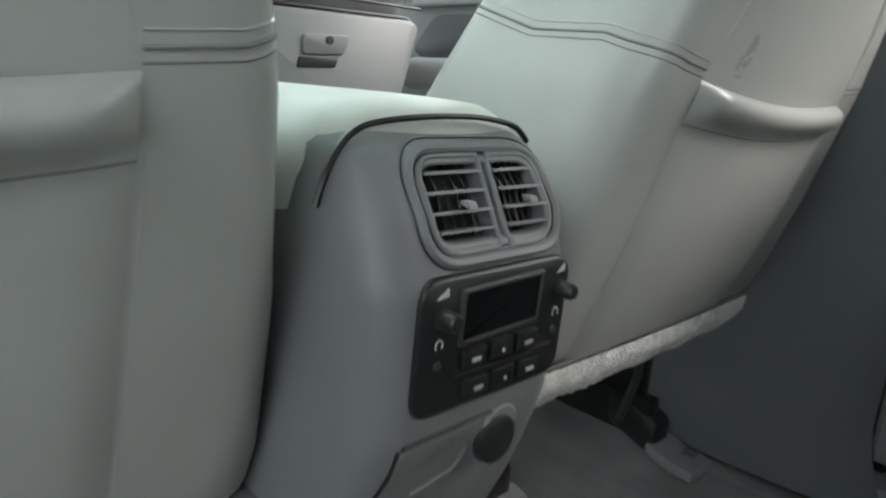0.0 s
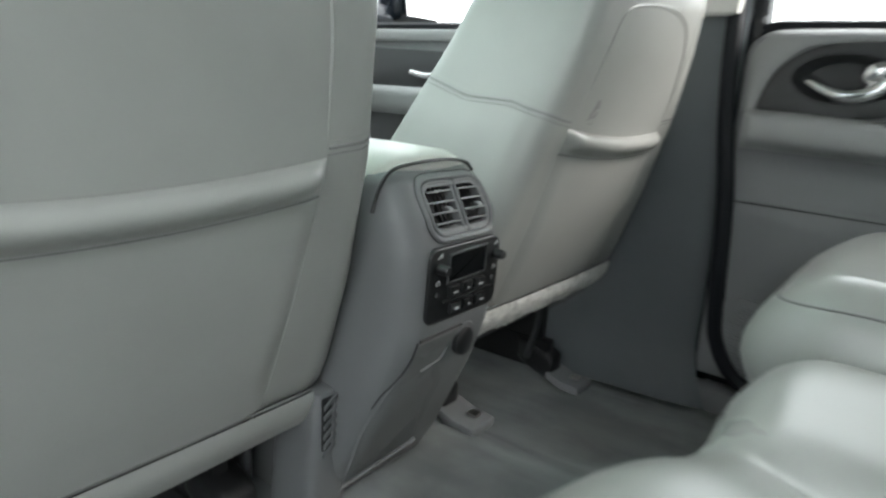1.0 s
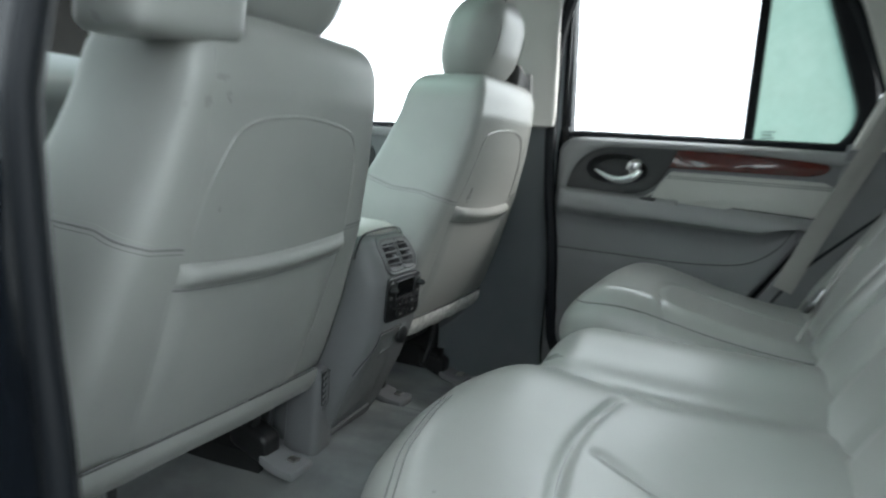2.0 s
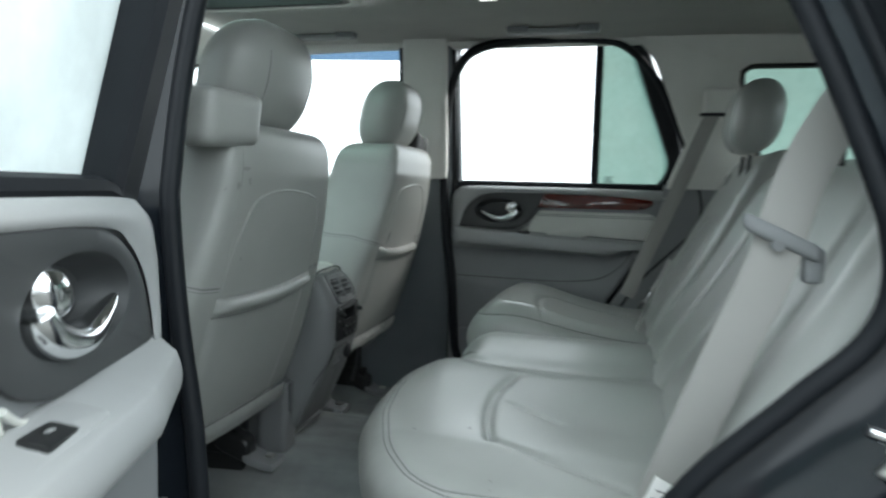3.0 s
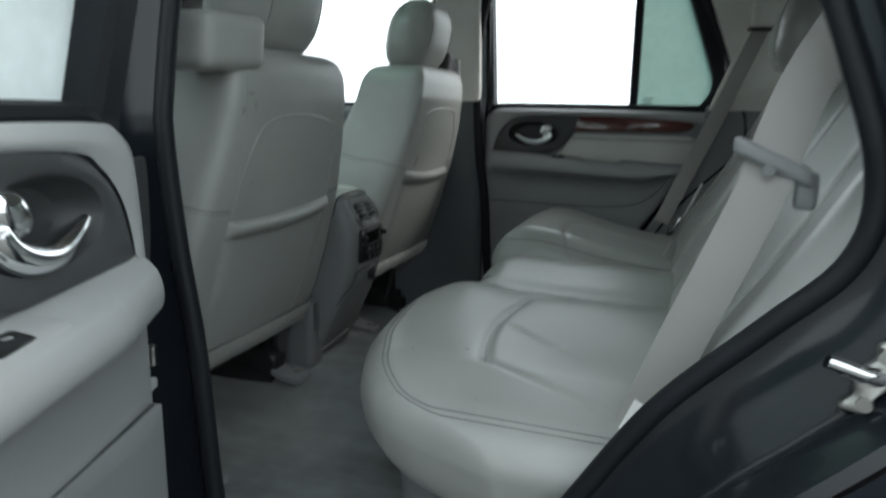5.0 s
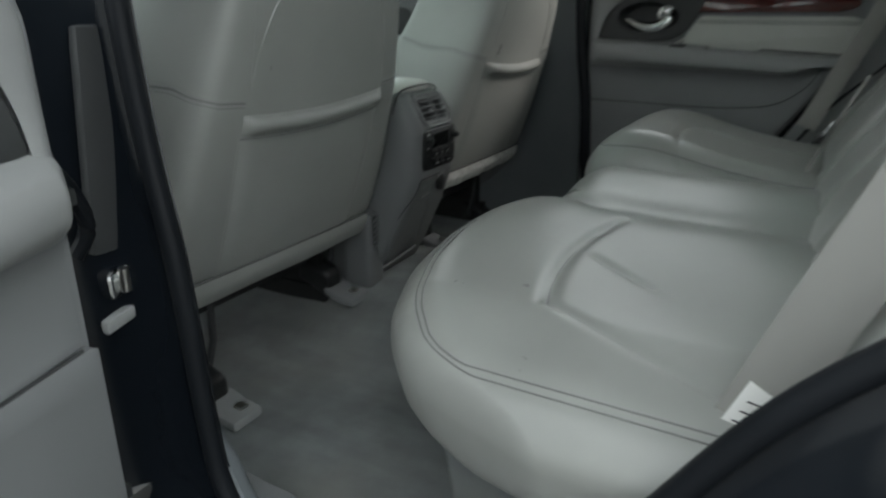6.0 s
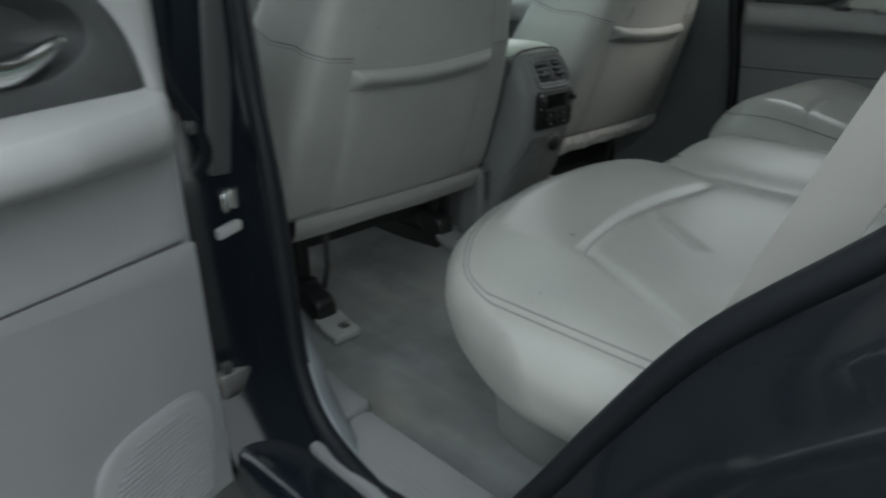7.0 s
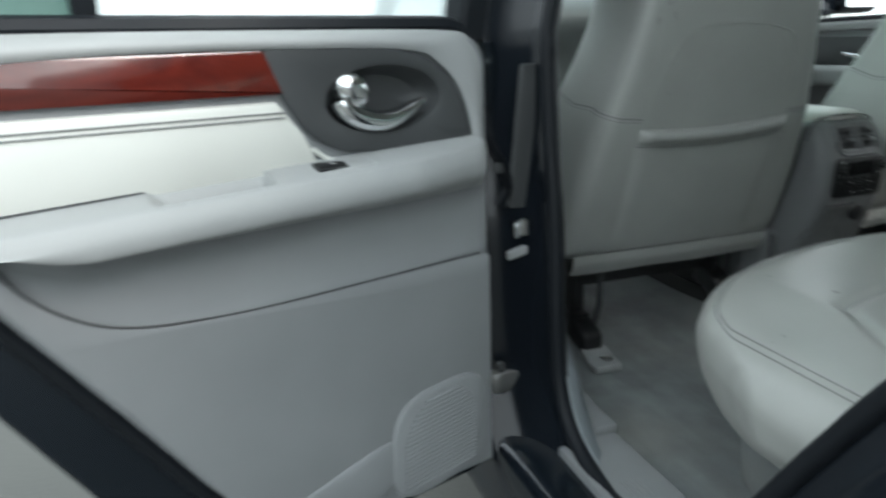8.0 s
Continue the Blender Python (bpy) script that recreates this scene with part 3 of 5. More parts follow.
# control panel
PC = (-0.0060, 0.3935)
pan = rounded([(PC[0] - 0.070, PC[1] - 0.0455), (PC[0] + 0.071, PC[1] - 0.0455), (PC[0] + 0.070, PC[1] + 0.0445), (PC[0] - 0.070, PC[1] + 0.0445)], 0.016, 6)
panel = part("control_panel", slab(pan, -0.01, 0.004, face, 0.003), BLACK, console, "black rear audio control panel")
scr = rounded([(PC[0] - 0.038, PC[1] - 0.001), (PC[0] + 0.039, PC[1] + 0.001), (PC[0] + 0.039, PC[1] + 0.038), (PC[0] - 0.038, PC[1] + 0.036)], 0.002, 3)
SCREEN = material("dark display", (0.008, 0.009, 0.010), 0.12, bump=0)
PRINT = material("white print", (0.40, 0.41, 0.41), 0.5, bump=0)
part("display_frame", ring_plate(scr, inset(scr, 0.003), 0.0, 0.0062, face, bevel=0.001), DARK, panel)
part("display", slab(inset(scr, 0.0028), 0.0, 0.0046, face, 0.0003), SCREEN, panel)
for sx in (-1, 1):
    p0 = PC[0] + sx * 0.0545 + (0.001 if sx < 0 else 0.004)
    part("volume_knob", tube([face(p0, PC[1] + 0.021, d) for d in (0.003, 0.016, 0.018)], [0.0062, 0.0058, 0.0044], 20, up=(0, 0, 1)), BLACK, panel)
    part("jack", tube([face(p0, PC[1] - 0.010, d) for d in (0.003, 0.0052)], 0.003, 12), DARK, panel)
    bm = slab([(p0 - 0.0045, PC[1] + 0.0325), (p0 + 0.0045, PC[1] + 0.0335), (p0 + 0.0045, PC[1] + 0.0385)], 0.003, 0.0046, face, 0.0002)
    part("volume_mark", bm, PRINT, panel)
    part("headphone_mark", tube([face(p0 + 0.0028 * math.cos(a), PC[1] + 0.003 + 0.0038 * math.sin(a), 0.0044) for a in [math.radians(-30 + 20 * i) for i in range(13)]], 0.0006, 5), PRINT, panel)
for row, z in ((0, PC[1] - 0.010), (1, PC[1] - 0.031)):
    for k in range(3):
        p = PC[0] + (k - 1) * 0.0255 + (0.002 if row == 0 else 0.007)
        b = part("button", rbox((0, 0, 0), (0.0105, 0.004, 0.0068), 0.002, (6, 4, 6), lambda v: face(p + v.x, z + v.z, 0.0045 - v.y)), BLACK, panel)
        part("button_mark", rbox((0, 0, 0), (0.0040 if k != 1 else 0.0012, 0.0006, 0.0014), 0.0004, (2, 2, 2), lambda v: face(p + v.x, z + v.z - 0.001, 0.0088 - v.y)), PRINT, b)
part("button_ledge", rbox((0, 0, 0), (0.050, 0.0025, 0.002), 0.0012, (8, 3, 3), lambda v: face(PC[0] + v.x + 0.008, PC[1] - 0.0205 + v.z, 0.005 - v.y)), BLACK, panel)

# drawer and power outlet below
dr = rounded([(-0.100, 0.120), (0.022, 0.135), (0.010, 0.21), (0.000, 0.3305), (-0.079, 0.3275), (-0.084, 0.296), (-0.100, 0.262), (-0.106, 0.200)], [0.01, 0.01, 0.02, 0.004, 0.004, 0.02, 0.03, 0.03], 4)
dh = rounded([(-0.056, 0.282), (-0.016, 0.290), (-0.014, 0.312), (-0.052, 0.309)], 0.006, 4)
dc = Vector((-0.034, 0.298))
drn = sorted(resample(dr, 80), key=lambda p: math.atan2(p.y - dc.y, p.x - dc.x))
dhn = [ray_out(dc, p, dh) for p in drn]
drawer = part("storage_drawer", ring_plate(drn, dhn, -0.012, 0.0020, face_round, bevel=0.0012), CONSOLE, console)
part("drawer_recess", slab([dc + (p - dc) * 1.04 for p in dhn], -0.016, -0.0085, face, 0.0005), CONSOLE, drawer)
part("drawer_gap", tube([face(-0.077 + 0.078 * i / 16, 0.3305 + 0.002 * i / 16, 0.0012) for i in range(17)], 0.0019, 6), BLACK, drawer)
joint = spline([Vector(q) for q in ((-0.0795, 0.329), (-0.0805, 0.312), (-0.0855, 0.294), (-0.0935, 0.277), (-0.1010, 0.262), (-0.1050, 0.243))], 30)
part("console_joint", tube([face_round(q.x, q.y, 0.0006) for q in joint], [0.0016 - 0.00002 * i for i in range(30)], 6), BLACK, console)
part("base_lip", tube([face(-0.105 + 0.135 * i / 12, 0.112 + 0.0016 * i, 0.003) for i in range(13)], 0.0035, 6), CONSOLE, console)
outlet = part("power_outlet", tube([face(0.014, 0.3150, d) for d in (-0.01, 0.004, 0.006)], [0.019, 0.019, 0.017], 24), CONSOLE, console)
part("outlet_cap", tube([face(0.010, 0.3085, d) for d in (0.003, 0.009, 0.011)], [0.0190, 0.0180, 0.0145], 24), BLACK, outlet, "black rubber cap")
# floor duct with a grille on the console's flank
duct = part("floor_duct", rbox((-0.113, 0.846, 0.160), (0.030, 0.040, 0.096), 0.012, (6, 8, 10), lambda v: v + Vector((-0.06 * (0.25 - v.z), 0, 0))), CONSOLE, console)
part("duct_mouth", rbox((-0.116, 0.8065, 0.214), (0.0205, 0.0025, 0.034), 0.002, (6, 2, 8)), BLACK, duct)
for k in range(6):
    z = 0.186 + 0.0125 * k
    part("duct_slat", rbox((-0.116, 0.8035, z), (0.0195, 0.002, 0.0028), 0.001, (8, 2, 2), lambda v: v + Vector((0, 0, 0.45 * (v.x + 0.116) - 9.0 * (v.x + 0.116) ** 2))), CONSOLE, duct)
part("duct_rib", rbox((-0.121, 0.8030, 0.214), (0.0022, 0.002, 0.032), 0.001, (2, 2, 4)), CONSOLE, duct)

# ---- rear bench ----
def seam_dip(x, y, lines, w=0.010):
    d = 0.0
    for (ax, ay), (bx, by) in lines:
        vx, vy = bx - ax, by - ay
        t = max(0.0, min(1.0, ((x - ax) * vx + (y - ay) * vy) / (vx * vx + vy * vy)))
        d = max(d, bell(math.hypot(x - ax - vx * t, y - ay - vy * t), w))
    return d


FRONT_L = [(-0.790, 0.16), (-0.765, 0.265), (-0.72, 0.355), (-0.64, 0.427), (-0.52, 0.475), (-0.40, 0.494), (-0.28, 0.493), (-0.18, 0.464), (-0.11, 0.430), (-0.05, 0.410), (0.04, 0.418), (0.12, 0.405), (0.20, 0.350)]


ARC_L = [(p.x, p.y) for p in spline([Vector(q) for q in ((-0.580, 0.231), (-0.52, 0.247), (-0.43, 0.258), (-0.33, 0.256), (-0.210, 0.239))], 13)]


def left_cushion(v):
    x, y, z = v
    top = max(0.0, min(1.0, (z - 0.25) / 0.09))
    fy = max(0.0, min(1.0, y / 0.455))
    edge = (curve_at(FRONT_L, x - 0.02) + curve_at(FRONT_L, x) + curve_at(FRONT_L, x + 0.02)) / 3
    yy = y * (edge / 0.455) if y > 0 else y
    lines = list(zip(ARC_L, ARC_L[1:]))
    faint = [((-0.580, 0.231), (-0.685, 0.015)), ((-0.394, 0.227), (-0.45, 0.135))]
    valley = [((-0.082, 0.40), (-0.177, 0.167))]
    zz = z + top * (0.021 * bell(x + 0.28, 0.28) * bell(yy - 0.40, 0.12) - 0.0055 * seam_dip(x, yy, lines, 0.009) - 0.003 * seam_dip(x, yy, valley, 0.014) - 0.004 * seam_dip(x, yy, faint, 0.008) - 0.014 * bell(x + 0.40, 0.17) * bell(yy - 0.08, 0.12))
    zz += top * (0.018 * bell(x - 0.09, 0.10) - 0.014 * bell(x + 0.11, 0.05)) - top * 0.02 * max(0.0, (-0.60 - x) / 0.16)
    low = max(0.0, (0.275 - z) / 0.08) ** 1.4
    xx = x + 0.014 * low * max(0.0, (-0.5 - x) / 0.26)
    yy -= fy * 0.017 * low
    crease = 0.0022 * bell(z - 0.3405, 0.004)
    yy -= crease * fy ** 4
    xx += crease * max(0.0, min(1.0, (-0.68 - x) / 0.06))
    return Vector((xx, yy, zz))


ARC_R = [(p.x, p.y) for p in spline([Vector(q) for q in ((0.195, 0.228), (0.28, 0.248), (0.38, 0.256), (0.445, 0.246), (0.478, 0.215), (0.476, 0.12), (0.455, -0.06))], 22)]


def right_cushion(v):
    x, y, z = v
    top = max(0.0, min(1.0, (z - 0.29) / 0.09))
    front = max(0.0, y / 0.45)
    lines = list(zip(ARC_R, ARC_R[1:]))
    zz = z + top * (-0.007 * seam_dip(x, y, lines, 0.0065) + 0.046 * bell(y - 0.33, 0.15) - 0.02 * bell(y + 0.05, 0.15))
    return Vector((x, y - 0.05 * max(0.0, (0.30 - z) / 0.10) * front - front * 0.06 * max(0.0, abs((x - 0.40) / 0.28) - 0.35) ** 2, zz))


bench = thing("rear_seat", (-0.29, 0.15, 0.0), "pale grey leather rear seat section with stitched seams", "car seat", "rear bench")
part("cushion", rbox((-0.297, 0.165, 0.2595), (0.490, 0.290, 0.0885), (0.085, 0.085, 0.066), (170, 100, 44), left_cushion), LEATHER, bench)
def rim_line(z):
    """A line round the outer top edge of the cushion at one height."""
    nz = max(0.0, (z - 0.282) / 0.066)
    r = 0.085 * math.sqrt(1 - nz * nz)
    pts = [Vector((-0.36 - 0.342 * i / 24, 0.37 + r, z)) for i in range(24)]
    pts += [Vector((-0.702 - r * math.sin(a), 0.37 + r * math.cos(a), z)) for a in [math.pi / 2 * i / 16 for i in range(17)]]
    pts += [Vector((-0.702 - r, 0.37 - 0.44 * i / 24, z)) for i in range(1, 25)]
    return [left_cushion(p) for p in pts]


for z in (0.3385, 0.3424):
    part("piping", tube(rim_line(z), 0.0012, 6), SEAM, bench)


def drawn_seam(shape, lines, z, r, parent, mat=None):
    """A sewn line that follows the top of a cushion."""
    pts = []
    for (ax, ay), (bx, by) in zip(lines, lines[1:]):
        pts += [(ax + (bx - ax) * k / 10, ay + (by - ay) * k / 10) for k in range(10)]
    pts.append(lines[-1])
    out = []
    for x, y in pts:
        yb = y
        for _ in range(12):
            yb -= shape(Vector((x, yb, z))).y - y
        out.append(shape(Vector((x, yb, z))) - Vector((0, 0, 0.0004)))
    part("seam", tube(out, r, 6), mat or SEAM, parent)


drawn_seam(left_cushion, ARC_L, 0.348, 0.0011, bench)
drawn_seam(left_cushion, [(-0.580, 0.231), (-0.633, 0.122), (-0.685, 0.015)], 0.348, 0.0009, bench, LEATHER)
bench2 = thing("rear_seat", (0.465, 0.15, 0.0), "pale grey leather single rear seat with stitched seams", "car seat", "rear bench")
part("cushion", rbox((0.450, 0.160, 0.292), (0.270, 0.292, 0.090), (0.09, 0.11, 0.075), (90, 90, 26), right_cushion), LEATHER, bench2)
drawn_seam(right_cushion, ARC_R[2:], 0.382, 0.0013, bench2)
edge = [Vector((0.62 - 0.35 * i / 16, 0.420, 0.360)) for i in range(16)]
edge += [Vector((0.270 - 0.064 * math.sin(a), 0.342 + 0.078 * math.cos(a), 0.360)) for a in [math.pi / 2 * i / 12 for i in range(13)]]
edge += [Vector((0.206, 0.342 - 0.40 * i / 16, 0.360)) for i in range(1, 17)]
part("piping", tube([right_cushion(p) for p in edge], 0.0016, 6), SEAM, bench2)
part("seat_base", rbox((-0.225, 0.135, 0.10), (0.415, 0.245, 0.11), (0.05, 0.07, 0.02), (24, 16, 8), lambda v: v + Vector((0.05 * (0.2 - v.z) * (v.x < -0.3), -0.12 * (0.2 - v.z), 0))), CARPET, bench, "carpeted seat base")
part("seat_base", rbox((0.46, 0.10, 0.11), (0.24, 0.20, 0.11), 0.02, (10, 8, 6)), PLASTIC, bench2)


def lean(z):
    return -0.03 - 0.50 * (z - 0.28) + 0.02 * bell(z - 0.40, 0.12)


def back_maker(cx, hw, lines):
    def f(v):
        x, y, z = v
        fx = (x - cx) / hw
        fronty = (y + 0.065) / 0.13
        dip = 0.012 * seam_dip(x, z, lines, 0.012) if y > 0.03 else 0.0
        w = 1 - 0.10 * max(0.0, (z - 0.60) / 0.22) ** 2
        return Vector((cx + (x - cx) * w, lean(z) + y - 0.065 - (0.02 if cx < 0 else 0.0) * (z - 0.3) / 0.5 + fronty * 0.018 * abs(fx) ** 2.5 - dip, z))
    return f


part("backrest", rbox((-0.27, 0, 0.535), (0.465, 0.065, 0.275), (0.06, 0.045, 0.06), (70, 10, 50), back_maker(-0.27, 0.465, [((-0.62, 0.28), (-0.57, 0.78)), ((-0.22, 0.28), (-0.26, 0.78)), ((-0.02, 0.28), (-0.02, 0.8))])), LEATHER, bench)
part("backrest", rbox((0.465, 0, 0.560), (0.255, 0.065, 0.300), (0.06, 0.045, 0.06), (46, 10, 50), back_maker(0.465, 0.255, [((0.33, 0.28), (0.36, 0.66)), ((0.62, 0.28), (0.59, 0.66)), ((0.36, 0.66), (0.59, 0.66))])), LEATHER, bench2)
for hx, par in ((-0.43, bench), (0.43, bench2)):
    hy = -0.305 - (0.035 if hx < 0 else 0.0)
    hz = 0.925 if hx < 0 else 0.955
    tilt = 0.25 if hx < 0 else 0.12
    part("headrest", rbox((hx, hy, hz), (0.130, 0.066, 0.100), (0.075, 0.060, 0.085), (24, 16, 22), lambda v: Vector((hx + (v.x - hx) * (1 - 0.20 * max(0, (v.z - hz) / 0.1) ** 2 - 0.06 * max(0, (hz - v.z) / 0.1)), v.y - tilt * (v.z - hz), v.z))), LEATHER, par)
    part("headrest_panel", tube([Vector((hx + sx * 0.078, hy + 0.0655 - tilt * dz2 - 0.030 * (abs(dz2) / 0.1) ** 3, hz + dz2)) for sx in (-1,) for dz2 in [-0.08 + 0.01 * i for i in range(17)]], 0.0012, 5), SEAM, par)
    for sx in (-0.05, 0.05):
        part("headrest_post", tube([(hx + sx, -0.29, 0.79), (hx + sx, -0.295, 0.85)], 0.006, 8), BLACK, par)

# ---- doors ----
def front_z(z, slope):
    return slope * max(0.0, z - 0.72)


PANEL = rounded([(0.004, 0.015), (0.004, 0.705), (0.755, 0.705), (0.760, 0.585), (0.690, 0.515), (0.53, 0.265), (0.44, 0.115), (0.33, 0.012)], [0.03, 0.05, 0.03, 0.04, 0.05, 0.1, 0.06, 0.06], 6)


def rear_door(at, xf, label, window_down, slope, name="rear_door"):
    door = thing(name, at, label, "car door", "rear doors")
    shell = rounded([(-0.020, -0.045), (-0.020, 0.705), (0.800, 0.705), (0.815, 0.565), (0.755, 0.470), (0.618, 0.215), (0.525, 0.045), (0.42, -0.055)], [0.03, 0.03, 0.03, 0.05, 0.05, 0.1, 0.08, 0.06], 6)
    part("door_shell", slab(shell, -0.150, -0.052, xf, 0.01), PAINT, door, "dark slate metallic outer shell")
    rim = inset(PANEL, -0.012)
    part("weatherstrip", tube([xf(p[0], p[1], -0.042) for p in resample(rim, 120)], 0.015, 8, closed=True), RUBBER, door)
    uc, zc, ra, rb = 0.178, 0.626, 0.086, 0.043
    M = 220
    far = resample(PANEL, M)
    far = sorted(far, key=lambda p: math.atan2(p.y - zc, p.x - uc))
    near = [Vector((uc + (ra + 0.002) * math.cos(a), zc + (rb + 0.002) * math.sin(a))) for a in [math.atan2((p.y - zc) / rb, (p.x - uc) / ra) for p in far]]
    trim = part("trim_panel", ring_plate(far, near, -0.055, 0.0, xf, bevel=0.006), PLASTIC, door)
    # upper roll
    up_out = [Vector(p) for p in spline([Vector(q) for q in ((0.006, 0.560), (0.006, 0.62), (0.008, 0.672), (0.030, 0.702), (0.075, 0.711), (0.25, 0.713), (0.50, 0.713), (0.755, 0.710))], 61)]
    up_in = [Vector(p) for p in spline([Vector(q) for q in ((0.037, 0.560), (0.045, 0.60), (0.062, 0.638), (0.092, 0.668), (0.130, 0.685), (0.25, 0.691), (0.50, 0.690), (0.755, 0.674))], 61)]
    def roll_at(s, t):
        a, b = up_out[round(s * 60)], up_in[round(s * 60)]
        p = a.lerp(b, t)
        return xf(p.x, p.y, -0.018 + 0.030 * math.sin(math.pi * min(1.0, t * 0.62 + 0.06)) ** 0.6)
    part("upper_roll", grid(roll_at, 60, 10), PLASTIC_PALE, trim)
    # dark bezel with the handle's cup
    bz = rounded([(0.036, 0.563), (0.060, 0.640), (0.120, 0.684), (0.20, 0.691), (0.338, 0.692), (0.318, 0.636), (0.285, 0.583), (0.235, 0.560)], [0.01, 0.05, 0.05, 0.01, 0.002, 0.004, 0.03, 0.03], 6)
    N = 72
    ell = [Vector((uc + ra * math.cos(a), zc + rb * math.sin(a))) for a in [2 * math.pi * i / N for i in range(N)]]
    ang = [ray_out(Vector((uc, zc)), p, bz) for p in ell]
    bm = bmesh.new()
    loops = [([(p.x, p.y) for p in ang], -0.002), ([(p.x, p.y) for p in ang], 0.007), ([tuple(uc * 0 + q for q in p.lerp(Vector((uc, zc)), 0.03)) for p in ang], 0.009)]
    loops += [([(uc + (ra + 0.004) * (p.x - uc) / ra, zc + (rb + 0.004) * (p.y - zc) / rb) for p in ell], 0.010), ([(p.x, p.y) for p in ell], 0.008), ([(uc + (p.x - uc) * 0.95, zc + (p.y - zc) * 0.93) for p in ell], -0.010), ([(uc + (p.x - uc) * 0.75, zc + (p.y - zc) * 0.70) for p in ell], -0.028), ([(uc + (p.x - uc) * 0.3, zc + (p.y - zc) * 0.3) for p in ell], -0.032)]
    vs = [[bm.verts.new(xf(p[0], p[1], d)) for p in lp] for lp, d in loops]
    for a, b in zip(vs, vs[1:]):
        for i in range(N):
            bm.faces.new([a[i], a[(i + 1) % N], b[(i + 1) % N], b[i]])
    bm.faces.new(vs[-1])
    bezel = part("handle_bezel", bm, DARK, trim, "charcoal bezel round the handle")
    lever = [(0.243, 0.630), (0.233, 0.614), (0.210, 0.602), (0.180, 0.598), (0.150, 0.606), (0.116, 0.622)]
    part("door_handle", tube([xf(p.x, p.y, 0.004) for p in spline([Vector(q) for q in lever], 24)], [0.005 + 0.015 * math.sin(math.pi * min(1, 0.22 + 0.8 * i / 23)) ** 0.7 for i in range(24)], 14, flat=0.8), CHROME, bezel, "chrome lever")
    part("lock_knob", rbox((0.224, 0, 0.641), (0.024, 0.020, 0.022), (0.0215, 0.018, 0.0205), (16, 14, 16), lambda v: xf(v.x + 0.2 * (v.z - 0.641), v.z, v.y)), CHROME, bezel, "chrome lock knob")
    # wood strip
    wd = rounded([(0.336, 0.691), (0.580, 0.689), (0.705, 0.676), (0.700, 0.655), (0.66, 0.642), (0.316, 0.640)], [0.003, 0.1, 0.02, 0.02, 0.03, 0.003], 5)
    part("wood_strip", slab(wd, -0.002, 0.009, xf, 0.003), WOOD, trim, "glossy red burl wood strip")
    # pale leather insert
    ins = rounded([(0.325, 0.632), (0.700, 0.632), (0.738, 0.60), (0.725, 0.530), (0.55, 0.510), (0.27, 0.535), (0.292, 0.588)], [0.004, 0.02, 0.03, 0.03, 0.01, 0.01, 0.01], 5)
    part("leather_insert", slab(ins, -0.002, 0.008, xf, 0.006), LEATHER_PALE, trim, "pale leather insert")
    bm = bmesh.new()
    for k in (0, 1):
        tube([xf(0.318 + 0.41 * i / 20, 0.619 - 0.006 * k, 0.0085) for i in range(21)], 0.0013, 5, bm=bm)
    part("stitching", bm, SEAM, trim)
    part("trim_lip", tube([xf(p.x, p.y, 0.007) for p in spline([Vector(q) for q in ((0.034, 0.556), (0.12, 0.553), (0.225, 0.552), (0.262, 0.556), (0.285, 0.572))], 24)], 0.0032, 8), LEATHER_PALE, trim)
    # armrest
    prof = [(-0.005, 0.566), (0.012, 0.566), (0.050, 0.556), (0.060, 0.547), (0.066, 0.530), (0.062, 0.513), (0.046, 0.501), (0.022, 0.490), (0.006, 0.468), (0.004, 0.44), (0.0075, 0.41), (0.0115, 0.394), (0.0115, 0.3875)]
    sp = [Vector(p) for p in spline([Vector(p) for p in prof], 67)]

    def arm(s, t):
        u = 0.020 + 0.70 * s
        k = sp[min(66, int(t * 66 + 0.5))]
        w, z = k.x, k.y
        endf = min(1.0, (u - 0.010) / 0.03)
        enda = min(1.0, (0.73 - u) / 0.10)
        cup = max(0.0, min(1.0, (u - 0.350) / 0.010, (0.488 - u) / 0.03, (w - 0.008) / 0.004, (0.046 - w) / 0.006)) if z > 0.54 else 0.0
        drop = -(0.026 if z > 0.515 else 0.010 + 0.016 * max(0.0, (z - 0.495) / 0.02)) * max(0.0, (u - 0.05) / 0.6) - 0.024 * cup
        lift = 0.0
        if z < 0.535:
            lift = 0.045 * max(0.0, min(1.0, (u - 0.55) / 0.10)) ** 1.5 * (1.0 if z > 0.47 else 1.0) * min(1.0, (0.535 - z) / 0.03)
        if z < 0.475:
            lift += (0.05 * max(0.0, (u - 0.53) / 0.12) ** 1.3) * (0.47 - z) / 0.08
        w = w * math.sqrt(max(0.02, endf)) * (0.45 + 0.55 * min(1.0, u / 0.16)) * (1.0 if u < 0.60 else max(0.1, enda) ** 0.5)
        return xf(u, z + drop + lift, w)

    armrest = part("armrest", grid(lambda s, t: arm(s, t * 38 / 66), 140, 38), PLASTIC_PALE, trim)
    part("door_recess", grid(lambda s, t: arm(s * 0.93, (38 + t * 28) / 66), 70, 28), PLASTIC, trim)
    sw = rounded([(0.215, -0.0), (0.345, -0.0), (0.340, 0.040), (0.215, 0.040)], 0.012, 4)
    swp = part("switch_plate", slab([(p[0], p[1]) for p in sw], 0.0, 0.0065, lambda p, q, d: xf(p, 0.561 + d - 0.06 * (p - 0.1) - 0.24 * q, 0.010 + q), 0.004), PLASTIC_PALE, armrest)
    part("window_switch", rbox((0.274, 0.032, 0.5505), (0.021, 0.011, 0.0045), 0.002, (8, 5, 3), lambda v: xf(v.x, v.z + 0.04 * (v.x - 0.274) - 0.24 * (v.y - 0.03), v.y)), BLACK, swp, "black window switch")
